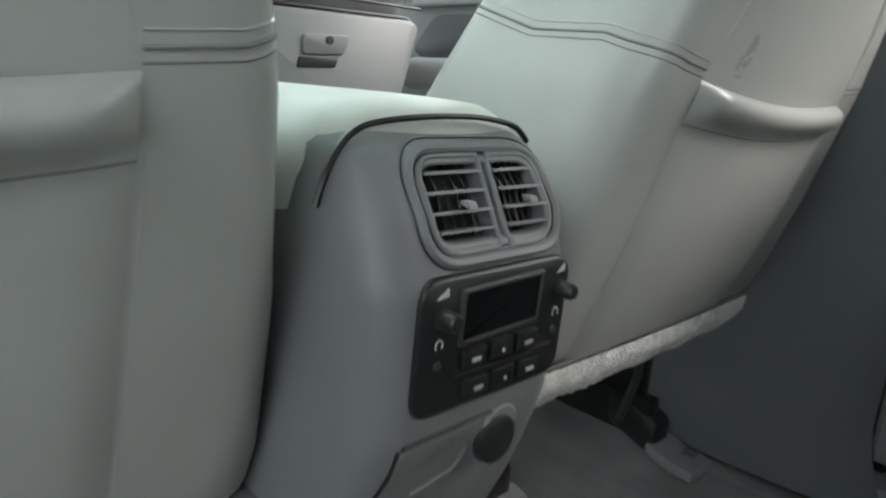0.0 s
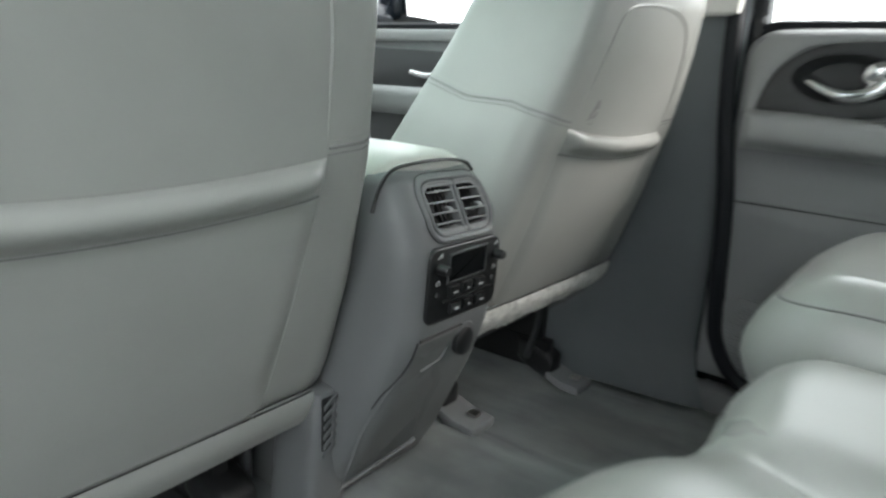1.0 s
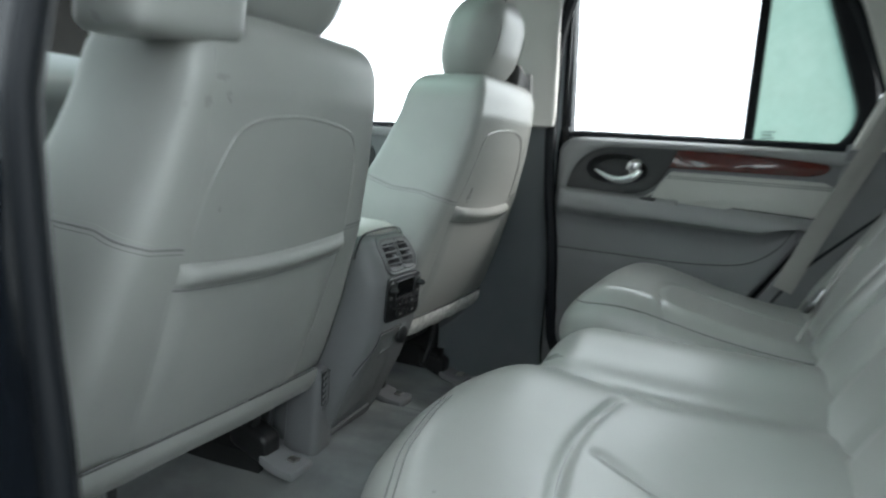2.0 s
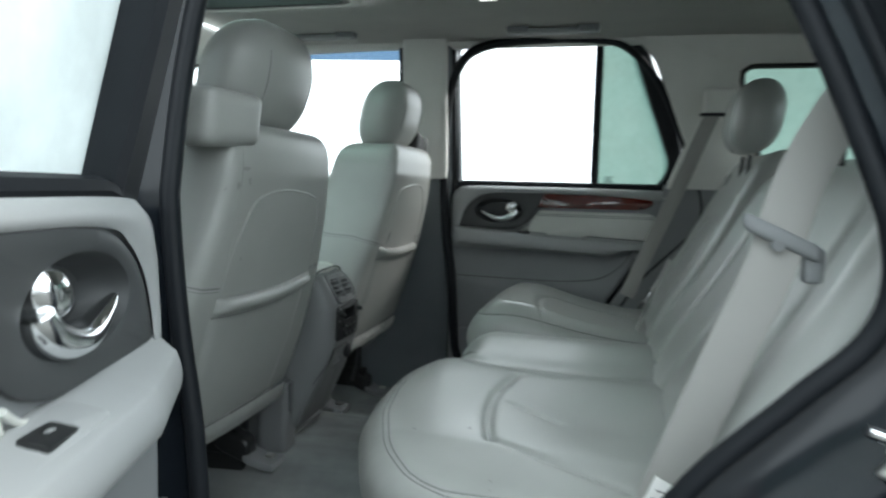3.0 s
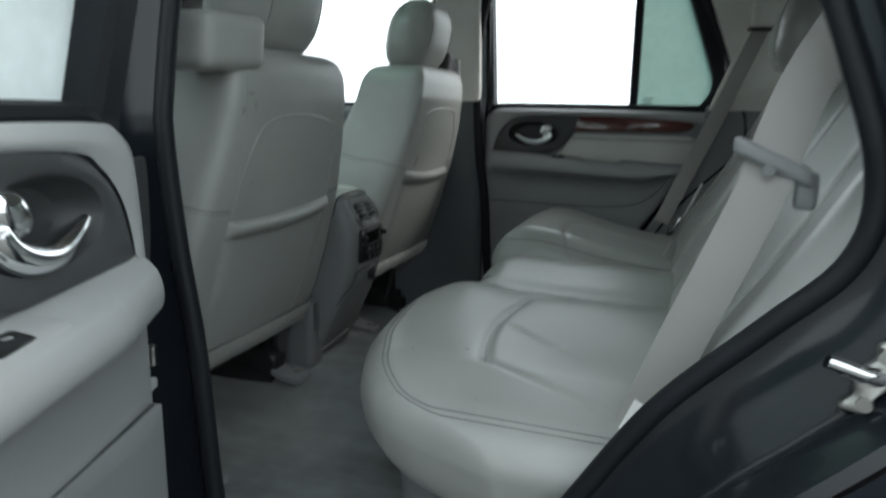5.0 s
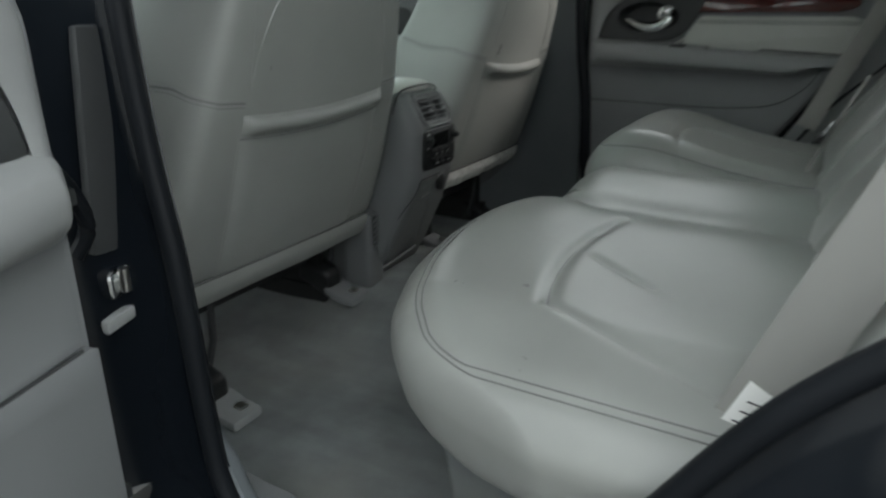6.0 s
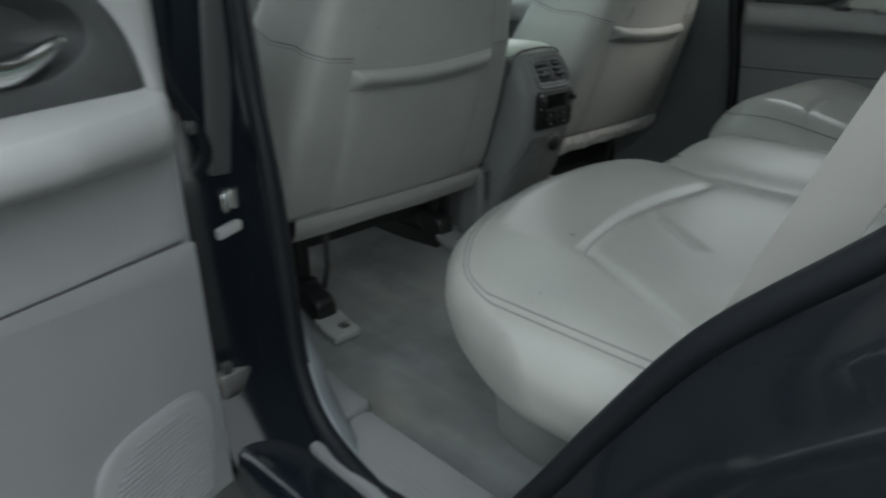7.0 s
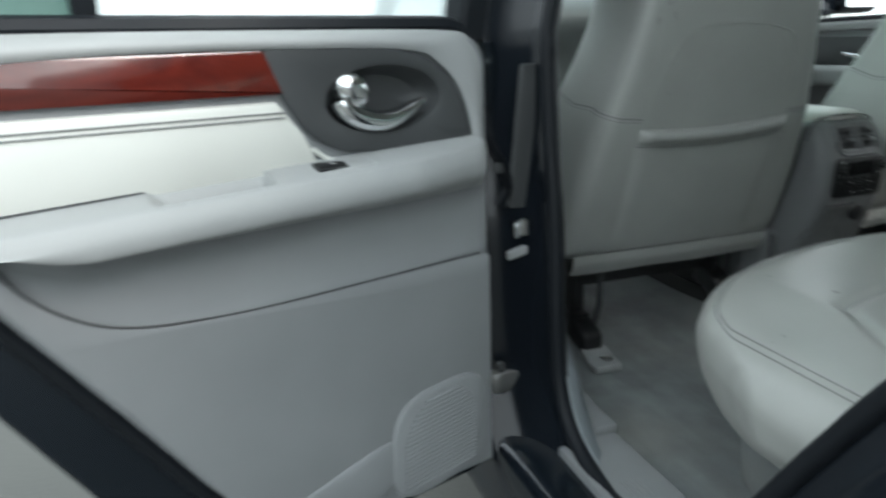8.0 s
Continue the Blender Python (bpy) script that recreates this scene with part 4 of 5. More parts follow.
    part("switch_mark", rbox((0.272, 0.031, 0.5555), (0.005, 0.002, 0.0006), 0.0004, (3, 3, 2), lambda v: xf(v.x, v.z + 0.10 * (v.x - 0.274), v.y)), PLASTIC_PALE, swp)
    part("insert_joint", tube([xf(0.488 + 0.20 * i / 12, 0.5665 - 0.026 * (0.438 + 0.20 * i / 12) / 0.6, 0.0155) for i in range(13)], 0.0014, 5), DARK, trim)
    # groove under the armrest
    gl = [(0.030, 0.386), (0.15, 0.385), (0.35, 0.383), (0.46, 0.388), (0.527, 0.398), (0.574, 0.419), (0.616, 0.457), (0.640, 0.500)]
    part("panel_joint", tube([xf(p.x, p.y + 0.0015, 0.0115) for p in spline([Vector(q) for q in gl], 50)], 0.0016, 6), DARK, trim)
    low = [(0.012, 0.022), (0.012, 0.386)] + [(p.x, p.y) for p in spline([Vector(q) for q in gl], 24)][1:] + [(0.652, 0.470), (0.525, 0.272), (0.435, 0.120), (0.325, 0.020)]
    low = resample(low, 130)
    part("lower_panel", slab(low, -0.002, 0.013, xf, 0.0022), PLASTIC, trim)
    xs = lambda p, q, d: xf(p, q, d + 0.012)
    # speaker
    spk = [Vector((0.117 + 0.088 * math.copysign(abs(math.cos(a)) ** 0.6, math.cos(a)), 0.108 + 0.088 * math.copysign(abs(math.sin(a)) ** 0.6, math.sin(a)))) for a in [2 * math.pi * i / 60 for i in range(60)]]
    spk = [Vector((p.x + 0.12 * (0.108 - p.y) * 0.6, p.y - 0.10 * (p.x - 0.117))) for p in spk]
    grille = part("speaker_grille", slab(spk, -0.002, 0.007, xs, 0.005, dome=0.004), PLASTIC, trim)
    for k in range(20):
        zz = 0.042 + 0.0072 * k
        half = 0.068 * math.sqrt(max(0.05, 1 - ((zz - 0.108) / 0.080) ** 2)) if k > 9 else 0.068
        mid = 0.117 + 0.07 * (0.108 - zz)
        part("grille_rib", tube([xs(mid - half + 2 * half * i / 8, zz - 0.10 * (mid - 0.117 - half + 2 * half * i / 8), 0.0090) for i in range(9)], 0.0020, 6), PLASTIC, grille)
    # fold of the lower bin running back from the speaker
    part("lower_bolster", rbox((0.31, 0, 0.09), (0.13, 0.0055, 0.045), (0.06, 0.005, 0.03), (16, 6, 8), lambda v: xs(v.x, v.z - 0.28 * (v.x - 0.2), v.y * (1 - 0.5 * max(0, (v.x - 0.3) / 0.14)))), PLASTIC, trim)
    # window frame
    fo = rounded([(-0.024, 0.690), (-0.030, 1.240), (0.632, 1.248), (0.800, 0.84), (0.770, 0.690)], [0.02, 0.012, 0.06, 0.08, 0.06], 8)
    fi = rounded([(0.026, 0.706), (0.012, 1.207), (0.600, 1.212), (0.757, 0.79), (0.700, 0.706)], [0.012, 0.035, 0.030, 0.05, 0.09], 8)
    def xw(p, q, d):
        return xf(p, q, d + front_z(q, slope))
    wf = part("window_frame", ring_plate(fo, fi, -0.084, -0.028, xw, bevel=0.008), RUBBER, door, "black window surround")
    part("divider_bar", rbox((0.504, -0.068, 0.965), (0.014, 0.012, 0.26), 0.004, (4, 4, 6), lambda v: xw(v.x, v.z, v.y)), RUBBER, wf)
    part("belt_seal", rbox((0.38, -0.05, 0.706), (0.37, 0.02, 0.008), 0.005, (20, 4, 4), lambda v: xw(v.x, v.z, v.y)), RUBBER, wf)
    qg = [(0.504, 0.70), (0.504, 1.225), (0.615, 1.222), (0.772, 0.80), (0.745, 0.70)]
    p1 = part("quarter_pane", slab(qg, -0.080, -0.076, xw, 0.0005), GLASS, wf, "fogged green tinted fixed glass")
    p1.visible_shadow = False
    if window_down:
        for k, n in ((0, 0.030), (1, 0.026), (2, 0.032)):
            part("glass_mark", rbox((0.536 + n / 2, -0.0745, 0.738 + 0.008 * k), (n / 2, 0.0006, 0.0016), 0.0004, (3, 2, 2), lambda v: xw(v.x, v.z, v.y)), DARK, wf)
    if not window_down:
        mg = [(0.020, 0.695), (0.006, 1.215), (0.504, 1.222), (0.504, 0.695)]
        p2 = part("window_pane", slab(mg, -0.080, -0.076, xw, 0.0005), GLASS_FOG, wf, "fogged pale glass")
        p2.visible_shadow = False
        p2.data.materials.append(GLASS_CLEAR)
        for f in p2.data.polygons:
            f.material_index = 0 if f.index == len(p2.data.polygons) - 2 else 1
    return door


DO, DD, DN = Vector((-0.964, 0.537, 0.008)), Vector((-0.9607, -0.2776, 0.0)), Vector((0.2776, -0.9607, 0.0))
rear_door((-0.95, 0.62, 0.0), lambda u, z, w: DO + DD * u + DN * w + Vector((0, 0, z)), "open rear door with grey trim, red wood strip and chrome handle", False, 0.24)
rear_door((0.80, 0.30, 0.0), lambda u, z, w: Vector((0.765 - w, 0.630 - u, z + 0.038)), "closed rear door with grey trim and its window lowered", True, 0.10)


# ---- body opening on the camera's side ----
APER = [(0.575, 0.2), (0.590, 0.40), (0.612, 0.55), (0.625, 0.72), (0.622, 0.92), (0.595, 1.08), (0.53, 1.18), (0.38, 1.215), (0.165, 1.215), (0.055, 1.19), (-0.045, 1.09), (-0.118, 0.95), (-0.178, 0.80), (-0.213, 0.68), (-0.200, 0.60), (-0.133, 0.525), (-0.036, 0.421), (0.042, 0.30), (0.118, 0.17), (0.185, 0.075), (0.29, 0.018), (0.41, 0.006), (0.51, 0.040), (0.560, 0.11)]
LOOP = [Vector((p.x, p.y)) for p in spline([Vector(p) for p in APER], 160, closed=True)]


def side_x(z):
    return -0.825 + 0.19 * max(0.0, z - 0.72)


body = thing("car_body", (-0.85, -0.3, 0.0), "dark slate metallic car body with an open rear doorway", "car")


def offset_loop(off):
    """The doorway's outline moved outwards, less so along the slim rear pillar."""
    out = []
    for a, q in zip(LOOP, inset(LOOP, -off)):
        k = max(0.0, min(1.0, (a.y - 0.56) / 0.16)) if a.x < 0.2 and off > 0 else 0.0
        out.append(a.lerp(q, 1 - 0.46 * k * k * (3 - 2 * k)))
    return out


def sweep(profile):
    """Rings about the doorway: rows (offset, x past the side) joined into a band."""
    bm = bmesh.new()
    vs = []
    for off, dx in profile:
        vs.append([bm.verts.new((side_x(p.y) - dx, p.x, p.y)) for p in offset_loop(off)])
    n = len(LOOP)
    for a, b in zip(vs, vs[1:]):
        for i in range(n):
            bm.faces.new([a[i], a[(i + 1) % n], b[(i + 1) % n], b[i]])
    return bm


part("door_jamb", sweep([(0.002, -0.020), (0.012, 0.0), (0.040, 0.006), (0.055, 0.020), (0.085, 0.040), (0.100, 0.070), (0.108, 0.105), (0.120, 0.112)]), PAINT_SHADED, body, "painted door jamb")
part("weatherstrip", tube([Vector((side_x(p.y) + 0.002, p.x, p.y)) for p in inset(LOOP, -0.002)], 0.013, 10, closed=True, up=(1, 0, 0)), RUBBER, body, "black rubber door seal")
upper = [p for p in offset_loop(0.066) if p.x < 0.2 and 0.60 < p.y < 1.2]
upper.sort(key=lambda p: p.y)
part("outer_seal", tube([Vector((side_x(p.y) - 0.030, p.x, p.y)) for p in upper], 0.010, 8, up=(1, 0, 0)), RUBBER, body, "black rubber pillar seal")
upper = [p for p in offset_loop(0.094) if p.x < 0.2 and 0.64 < p.y < 1.2]
upper.sort(key=lambda p: p.y)
part("channel_edge", tube([Vector((side_x(p.y) - 0.062, p.x, p.y)) for p in upper], 0.005, 8, up=(1, 0, 0)), RUBBER, body)
def pillar_strip(name, profile, mat, label):
    """A band along the upper rear pillar only."""
    bm = bmesh.new()
    rows = []
    for off, dx in profile:
        pts = sorted((p for p in offset_loop(off) if p.x < 0.15 and 0.66 < p.y < 1.19), key=lambda p: p.y)
        rows.append([bm.verts.new((side_x(p.y) - dx, p.x, p.y)) for p in pts])
    n = min(len(q) for q in rows)
    for a, b in zip(rows, rows[1:]):
        for i in range(n - 1):
            bm.faces.new([a[i], a[i + 1], b[i + 1], b[i]])
    part(name, bm, mat, body, label)


pillar_strip("pillar_strip", [(0.022, 0.009), (0.030, 0.014), (0.048, 0.019), (0.054, 0.026)], PAINT, "slate painted pillar strip")
pillar_strip("seal_channel", [(0.058, 0.032), (0.064, 0.030), (0.070, 0.036), (0.076, 0.038), (0.082, 0.046), (0.090, 0.052)], RUBBER, "ridged black rubber channel")
trim_rows = []
bm = bmesh.new()
for off, dx, back in ((0.004, -0.010, 0.020), (0.000, -0.020, 0.034), (0.008, -0.040, 0.060), (0.035, -0.060, 0.080), (0.13, -0.075, 0.09)):
    lean_in = [back * max(0.0, min(1.0, (p.x - 0.50) / 0.06)) * max(0.0, min(1.0, (p.y - 0.12) / 0.1)) for p in LOOP]
    trim_rows.append([bm.verts.new((side_x(p.y) - dx, p.x + k, p.y)) for p, k in zip(offset_loop(off), lean_in)])
for ra, rb in zip(trim_rows, trim_rows[1:]):
    for i in range(len(LOOP)):
        j = (i + 1) % len(LOOP)
        bm.faces.new([ra[i], ra[j], rb[j], rb[i]])
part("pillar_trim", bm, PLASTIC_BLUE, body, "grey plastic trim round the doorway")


# quarter panel behind the doorway: paint below, privacy glass above
RING = offset_loop(0.120)
REARSIDE = [p for p in RING if p.x < 0.16 and p.y < 1.20]
REARSIDE.sort(key=lambda p: -p.y)


def ring_y(z):
    best = min(REARSIDE, key=lambda p: abs(p.y - z))
    near = sorted(REARSIDE, key=lambda p: abs(p.y - z))[:2]
    a, b = near
    if abs(a.y - b.y) < 1e-6:
        return best.x
    return a.x + (b.x - a.x) * (z - a.y) / (b.y - a.y)


def out_x(z):
    return side_x(z) - 0.112 - 0.012 * bell(z - 0.50, 0.25)


ZLO, ZHI = min(p.y for p in REARSIDE), max(p.y for p in REARSIDE)
bm = grid(lambda s, t: Vector((out_x(ZLO + (0.66 - ZLO) * s) + 0.002 - 0.006 * math.sin(math.pi * min(1, t * 8)), ring_y(ZLO + (0.66 - ZLO) * s) * (1 - t) - 1.75 * t, ZLO + (0.66 - ZLO) * s)), 40, 30)
part("quarter_panel", bm, PAINT, body, "dark slate metallic quarter panel")
bm = grid(lambda s, t: Vector((out_x(0.66 + (ZHI - 0.66) * s) + 0.002 - 0.005 * math.sin(math.pi * t), ring_y(0.66 + (ZHI - 0.66) * s) - 0.016 * t, 0.66 + (ZHI - 0.66) * s)), 30, 8)
part("rear_pillar", bm, PAINT, body, "painted pillar beside the quarter glass")
bm = grid(lambda s, t: Vector((out_x(0.66 + (ZHI - 0.66) * s) + 0.007, (ring_y(0.66 + (ZHI - 0.66) * s) - 0.016) * (1 - t) - 1.6 * t, 0.66 + (ZHI - 0.66) * s)), 20, 8)
qp = part("quarter_glass", bm, GLASS_DARK, body, "dark privacy quarter glass")
# the edge's bright reflected line is put in as pale colour
part("glass_edge", tube([Vector((out_x(z) - 0.001, ring_y(z) - 0.017, z)) for z in [0.66 + (ZHI - 0.68) * i / 24 for i in range(25)]], 0.0045, 8), PLASTIC_PALE, body, "glass edge with its bright line in the colour")
part("belt_moulding", tube([Vector((out_x(0.66) - 0.001, ring_y(0.66) - 0.012 - 0.06 * i, 0.662 - 0.001 * i)) for i in range(20)], 0.009, 8), RUBBER, body)
# striker
striker = part("door_striker", rbox((-0.872, -0.231, 0.505), (0.006, 0.015, 0.036), (0.005, 0.008, 0.009), (6, 10, 24), lambda v: Vector((v.x - 0.009 + 0.35 * (v.y + 0.231), -0.221 + (v.y + 0.231) * (1 - 0.42 * bell(abs(v.z - 0.505) - 0.019, 0.009)) - 0.42 * (v.z - 0.505), v.z))), STEEL, body, "zinc plated door striker")
part("striker_pin", tube([(-0.878, -0.228, 0.505), (-0.890, -0.208, 0.510), (-0.894, -0.178, 0.520)], [0.012, 0.008, 0.0065], 12), CHROME, striker)
for dz in (-0.024, 0.024):
    part("bolt", tube([(-0.881, -0.221 - 0.25 * dz, 0.505 + dz), (-0.893, -0.219 - 0.25 * dz, 0.505 + dz)], 0.0075, 6), STEEL, striker)
# hinge and check strap at the front of the doorway
hinge = part("door_hinge", rbox((-0.848, 0.660, 0.389), (0.023, 0.014, 0.016), 0.005, (6, 5, 6), lambda v: v + Vector((0, 0, 0.3 * (v.x + 0.848)))), CHROME, body, "bright plated hinge")
part("check_strap", rbox((-0.845, 0.652, 0.348), (0.040, 0.007, 0.0085), 0.004, (8, 3, 4), lambda v: v + Vector((0, 0, 0.25 * (v.x + 0.845)))), PLASTIC_PALE, hinge)
part("hinge_pin", tube([(-0.854, 0.645, 0.376), (-0.854, 0.645, 0.404)], 0.006, 10), STEEL, hinge)
part("door_hinge", rbox((-0.885, 0.665, 0.09), (0.03, 0.018, 0.022), 0.006, (6, 5, 6)), STEEL, body, "zinc plated hinge")
part("hinge_cover", rbox((-0.836, 0.662, 0.545), (0.031, 0.008, 0.122), 0.005, (6, 4, 10), lambda v: v + Vector((-0.10 * (0.545 - v.z), 0, 0))), DARK, body, "charcoal plastic hinge cover")
part("wiring_loom", tube(spline([Vector(q) for q in ((-0.925, 0.655, 0.60), (-0.915, 0.648, 0.54), (-0.895, 0.645, 0.50), (-0.885, 0.648, 0.46), (-0.900, 0.655, 0.43))], 24), 0.009, 8), RUBBER, body, "black rubber wiring sleeve")
for z in (0.13, 0.50):
    part("wiring_clip", rbox((-0.905, 0.640, z), (0.007, 0.007, 0.009), 0.003, (4, 4, 4)), DARK, body)
# sill plate and its ribs
sill = thing("sill_plate", (-0.79, 0.25, 0.03), "grey plastic sill plate with fine ribs", "sill plate")
part("plate", rbox((-0.785, 0.270, 0.004), (0.058, 0.262, 0.012), 0.005, (8, 20, 3), lambda v: v + Vector((0, 0, 0.05 * (v.x + 0.785)))), PLASTIC, sill)
for k in range(4):
    part("rib", tube([(-0.800 + 0.010 * k, 0.40 - 0.01 * i, 0.0165 + 0.0004 * k) for i in range(18)], 0.0014, 5), PLASTIC, sill)
part("kick_panel", rbox((-0.760, 0.64, 0.012), (0.045, 0.105, 0.018), 0.010, (6, 10, 5), lambda v: v + Vector((-0.15 * max(0, v.z - 0.045), 0, 0.10 * max(0, v.y - 0.6)))), PLASTIC, sill)
# step below the sill
part("rocker", rbox((-0.875, 0.25, -0.10), (0.055, 0.85, 0.10), 0.03, (6, 12, 8)), PAINT, body)

# ---- camera side front door (closed) and roof ----
fdl = thing("front_door", (-0.93, 1.2, 0.0), "dark slate closed front door beside the driver's seat", "car door", "front doors")
part("door_shell", rbox((-0.905, 1.22, 0.29), (0.045, 0.51, 0.42), 0.02, (6, 12, 14)), PAINT, fdl)
part("trim_panel", rbox((-0.80, 1.25, 0.36), (0.05, 0.50, 0.33), 0.03, (6, 12, 12)), PLASTIC, fdl)
fo = rounded([(0.72, 0.70), (0.70, 1.20), (1.10, 1.24), (1.74, 0.78), (1.74, 0.70)], 0.04, 6)
def left_glass(p, q, d):
    return Vector((-0.845 + 0.18 * max(0, q - 0.72) - d, p, q))
wf = part("window_frame", ring_plate(fo, inset(fo, 0.045), -0.02, 0.03, left_glass, bevel=0.006), RUBBER, fdl)
pn = part("window_pane", slab(inset(fo, 0.04), 0.0, 0.004, left_glass, 0.0005), GLASS_CLEAR, wf)
pn.visible_shadow = False

for sx in (-1, 1):
    part("roof_rail_trim", tube([(sx * (0.715 + 0.02 * bell(y - 0.3, 0.8)), y, 1.243 + 0.012 * sx - 0.03 * max(0, abs(y - 0.2) - 0.7)) for y in [-1.5 + 0.1 * i for i in range(28)]], 0.032, 10), HEADLINER, body, "pale cloth roof rail")
bm = rbox((0, -0.14, 1.300), (0.76, 1.48, 0.012), 0.008, (24, 40, 3), lambda v: v + Vector((0, 0, -0.05 * (v.x / 0.76) ** 2 - 0.05 * max(0, -v.y - 0.8))))
gone = [f for f in bm.faces if SUN_HOLE[0] - 0.05 < f.calc_center_median().x < SUN_HOLE[1] + 0.05 and SUN_HOLE[2] - 0.05 < f.calc_center_median().y < SUN_HOLE[3] + 0.05]
bmesh.ops.delete(bm, geom=gone, context="FACES")
part("roof", bm, PAINT, body)

# sunroof
sr = thing("sunroof", (0, 1.0, 1.25), "closed tinted glass sunroof with a dark inner frame", "sunroof")
def sun_outline(m, rr):
    return rounded([(SUN_HOLE[0] - m, SUN_HOLE[2] - m), (SUN_HOLE[1] + m, SUN_HOLE[2] - m), (SUN_HOLE[1] + m, SUN_HOLE[3] + m), (SUN_HOLE[0] - m, SUN_HOLE[3] + m)], rr, 6)
def sun_xf(p, q, d):
    return Vector((p, q, 1.236 + 0.028 * p - d))
part("surround", ring_plate(sun_outline(0.045, 0.07), sun_outline(0.014, 0.045), -0.012, 0.009, sun_xf, bevel=0.006), HEADLINER, sr)
part("inner_frame", ring_plate(sun_outline(0.030, 0.06), sun_outline(-0.001, 0.035), -0.042, 0.004, sun_xf, bevel=0.002), BLACK, sr)
gp = part("pane", slab(sun_outline(0.024, 0.06), -0.048, -0.043, sun_xf, 0.0005), GLASS_ROOF, sr, "green tinted glass")
gp.visible_shadow = False
part("shade_handle", rbox((-0.05, 0.765, 1.224), (0.03, 0.012, 0.006), 0.004, (6, 4, 3)), DARK, sr)

# dome lamp
lamp = thing("dome_lamp", (0.03, 0.385, 1.228), "lit dome lamp with clear lenses on the headliner", "dome lamp")
part("bezel", rbox((0.03, 0.385, 1.226), (0.095, 0.060, 0.014), (0.04, 0.04, 0.012), (16, 12, 5)), PLASTIC, lamp)
LENS = material("lit lamp lens", (0.72, 0.73, 0.72), 0.15, bump=0, coat=1.0)
LENS.node_tree.nodes["Principled BSDF"].inputs["Emission Color"].default_value = (1.0, 0.97, 0.92, 1)
LENS.node_tree.nodes["Principled BSDF"].inputs["Emission Strength"].default_value = 0.9
for k in (-1, 1):
    part("lens", rbox((0.03 + 0.034 * k, 0.385, 1.212), (0.030, 0.026, 0.009), 0.008, (10, 10, 4)), LENS, lamp)

# grab handles
def grab_handle(y0, y1, x, z):
    g = thing("grab_handle", (x, (y0 + y1) / 2, z), "grey folding grab handle above the window", "grab handle", "grab handles")
    part("grip", rbox((x, (y0 + y1) / 2, z - 0.014), (0.016, (y1 - y0) / 2 - 0.02, 0.009), 0.006, (6, 16, 4)), PLASTIC_PALE, g)
    for y in (y0 + 0.03, y1 - 0.03):
        part("mount", rbox((x, y, z - 0.006), (0.022, 0.034, 0.016), 0.008, (6, 8, 5)), PLASTIC, g)
        part("cap", rbox((x - 0.012, y, z - 0.020), (0.010, 0.022, 0.004), 0.003, (4, 6, 3)), PLASTIC_PALE, g)

grab_handle(0.128, 0.408, 0.560, 1.250)
grab_handle(0.93, 1.21, 0.560, 1.252)

# ---- far side of the cabin ----
def far_x(z):
    return 0.752 - 0.11 * max(0.0, z - 0.78)


# pillar between the far doors
def pillar(s, t):
    z = 1.255 * s
    front = 0.80 + 0.10 * max(0.0, 0.75 - z) ** 1.2 + (0.25 * max(0.0, (0.25 - z) / 0.25) ** 1.5)
    rear = 0.628 - 0.05 * max(0.0, (0.12 - z) / 0.12) ** 2
    y = rear + (front - rear) * t
    bulge = 0.030 * math.sin(math.pi * min(1.0, t * 1.0)) ** 0.6
    flare = 0.06 * max(0.0, (0.14 - z) / 0.14) ** 2
    step = 0.008 if z > 0.77 else 0.0
    return Vector((far_x(z) + 0.012 - bulge - flare + step, y, z))

bm = grid(pillar, 60, 14)
bmesh.ops.solidify(bm, geom=bm.faces[:], thickness=0.02)
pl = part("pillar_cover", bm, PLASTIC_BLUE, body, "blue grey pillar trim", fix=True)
part("upper_pillar_cover", rbox((0.700, 0.716, 1.02), (0.020, 0.080, 0.25), 0.014, (6, 8, 12), lambda v: v + Vector((-0.11 * (v.z - 1.02) + 0.006, 0, 0))), HEADLINER, body, "pale upper pillar trim")
part("outer_pillar", rbox((0.772, 0.722, 1.01), (0.010, 0.105, 0.270), 0.005, (4, 6, 10), lambda v: v + Vector((-0.11 * (v.z - 1.01), 0, 0))), PAINT_SHADED, body, "painted outer pillar")
part("outer_pillar", rbox((0.800, 0.735, 0.36), (0.014, 0.13, 0.42), 0.008, (4, 6, 10)), PAINT_SHADED, body, "painted outer pillar")
part("far_sill", rbox((0.785, 0.30, 0.004), (0.045, 0.90, 0.026), 0.012, (6, 20, 4)), PLASTIC, body)
# seal round the far rear door
far_loop = inset(LOOP, 0.0)
def far_seal(p):
    if p.x > 0.3:
        return Vector((far_x(p.y) - 0.004, p.x + 0.026, p.y + 0.025))
    return Vector((far_x(p.y) + 0.012, p.x - 0.012, p.y + 0.025))


part("weatherstrip", tube([far_seal(p) for p in far_loop], [0.017 if p.x > 0.3 else 0.012 for p in far_loop], 8, closed=True, up=(1, 0, 0)), RUBBER, body)

# far front door
fdr = thing("front_door", (0.80, 1.25, 0.0), "closed front passenger door with grey trim and a dark handle bezel", "car door", "front doors")
def ff(p, q, d):
    return Vector((far_x(q) + 0.01 - d, p, q))
fp = rounded([(0.815, 0.05), (0.815, 0.742), (1.94, 0.742), (1.94, 0.05)], 0.03, 5)
tr = part("trim_panel", slab(fp, -0.06, 0.0, ff, 0.01), PLASTIC, fdr)
part("door_shell", slab(inset(fp, -0.01), -0.16, -0.07, ff, 0.01), PAINT, fdr)
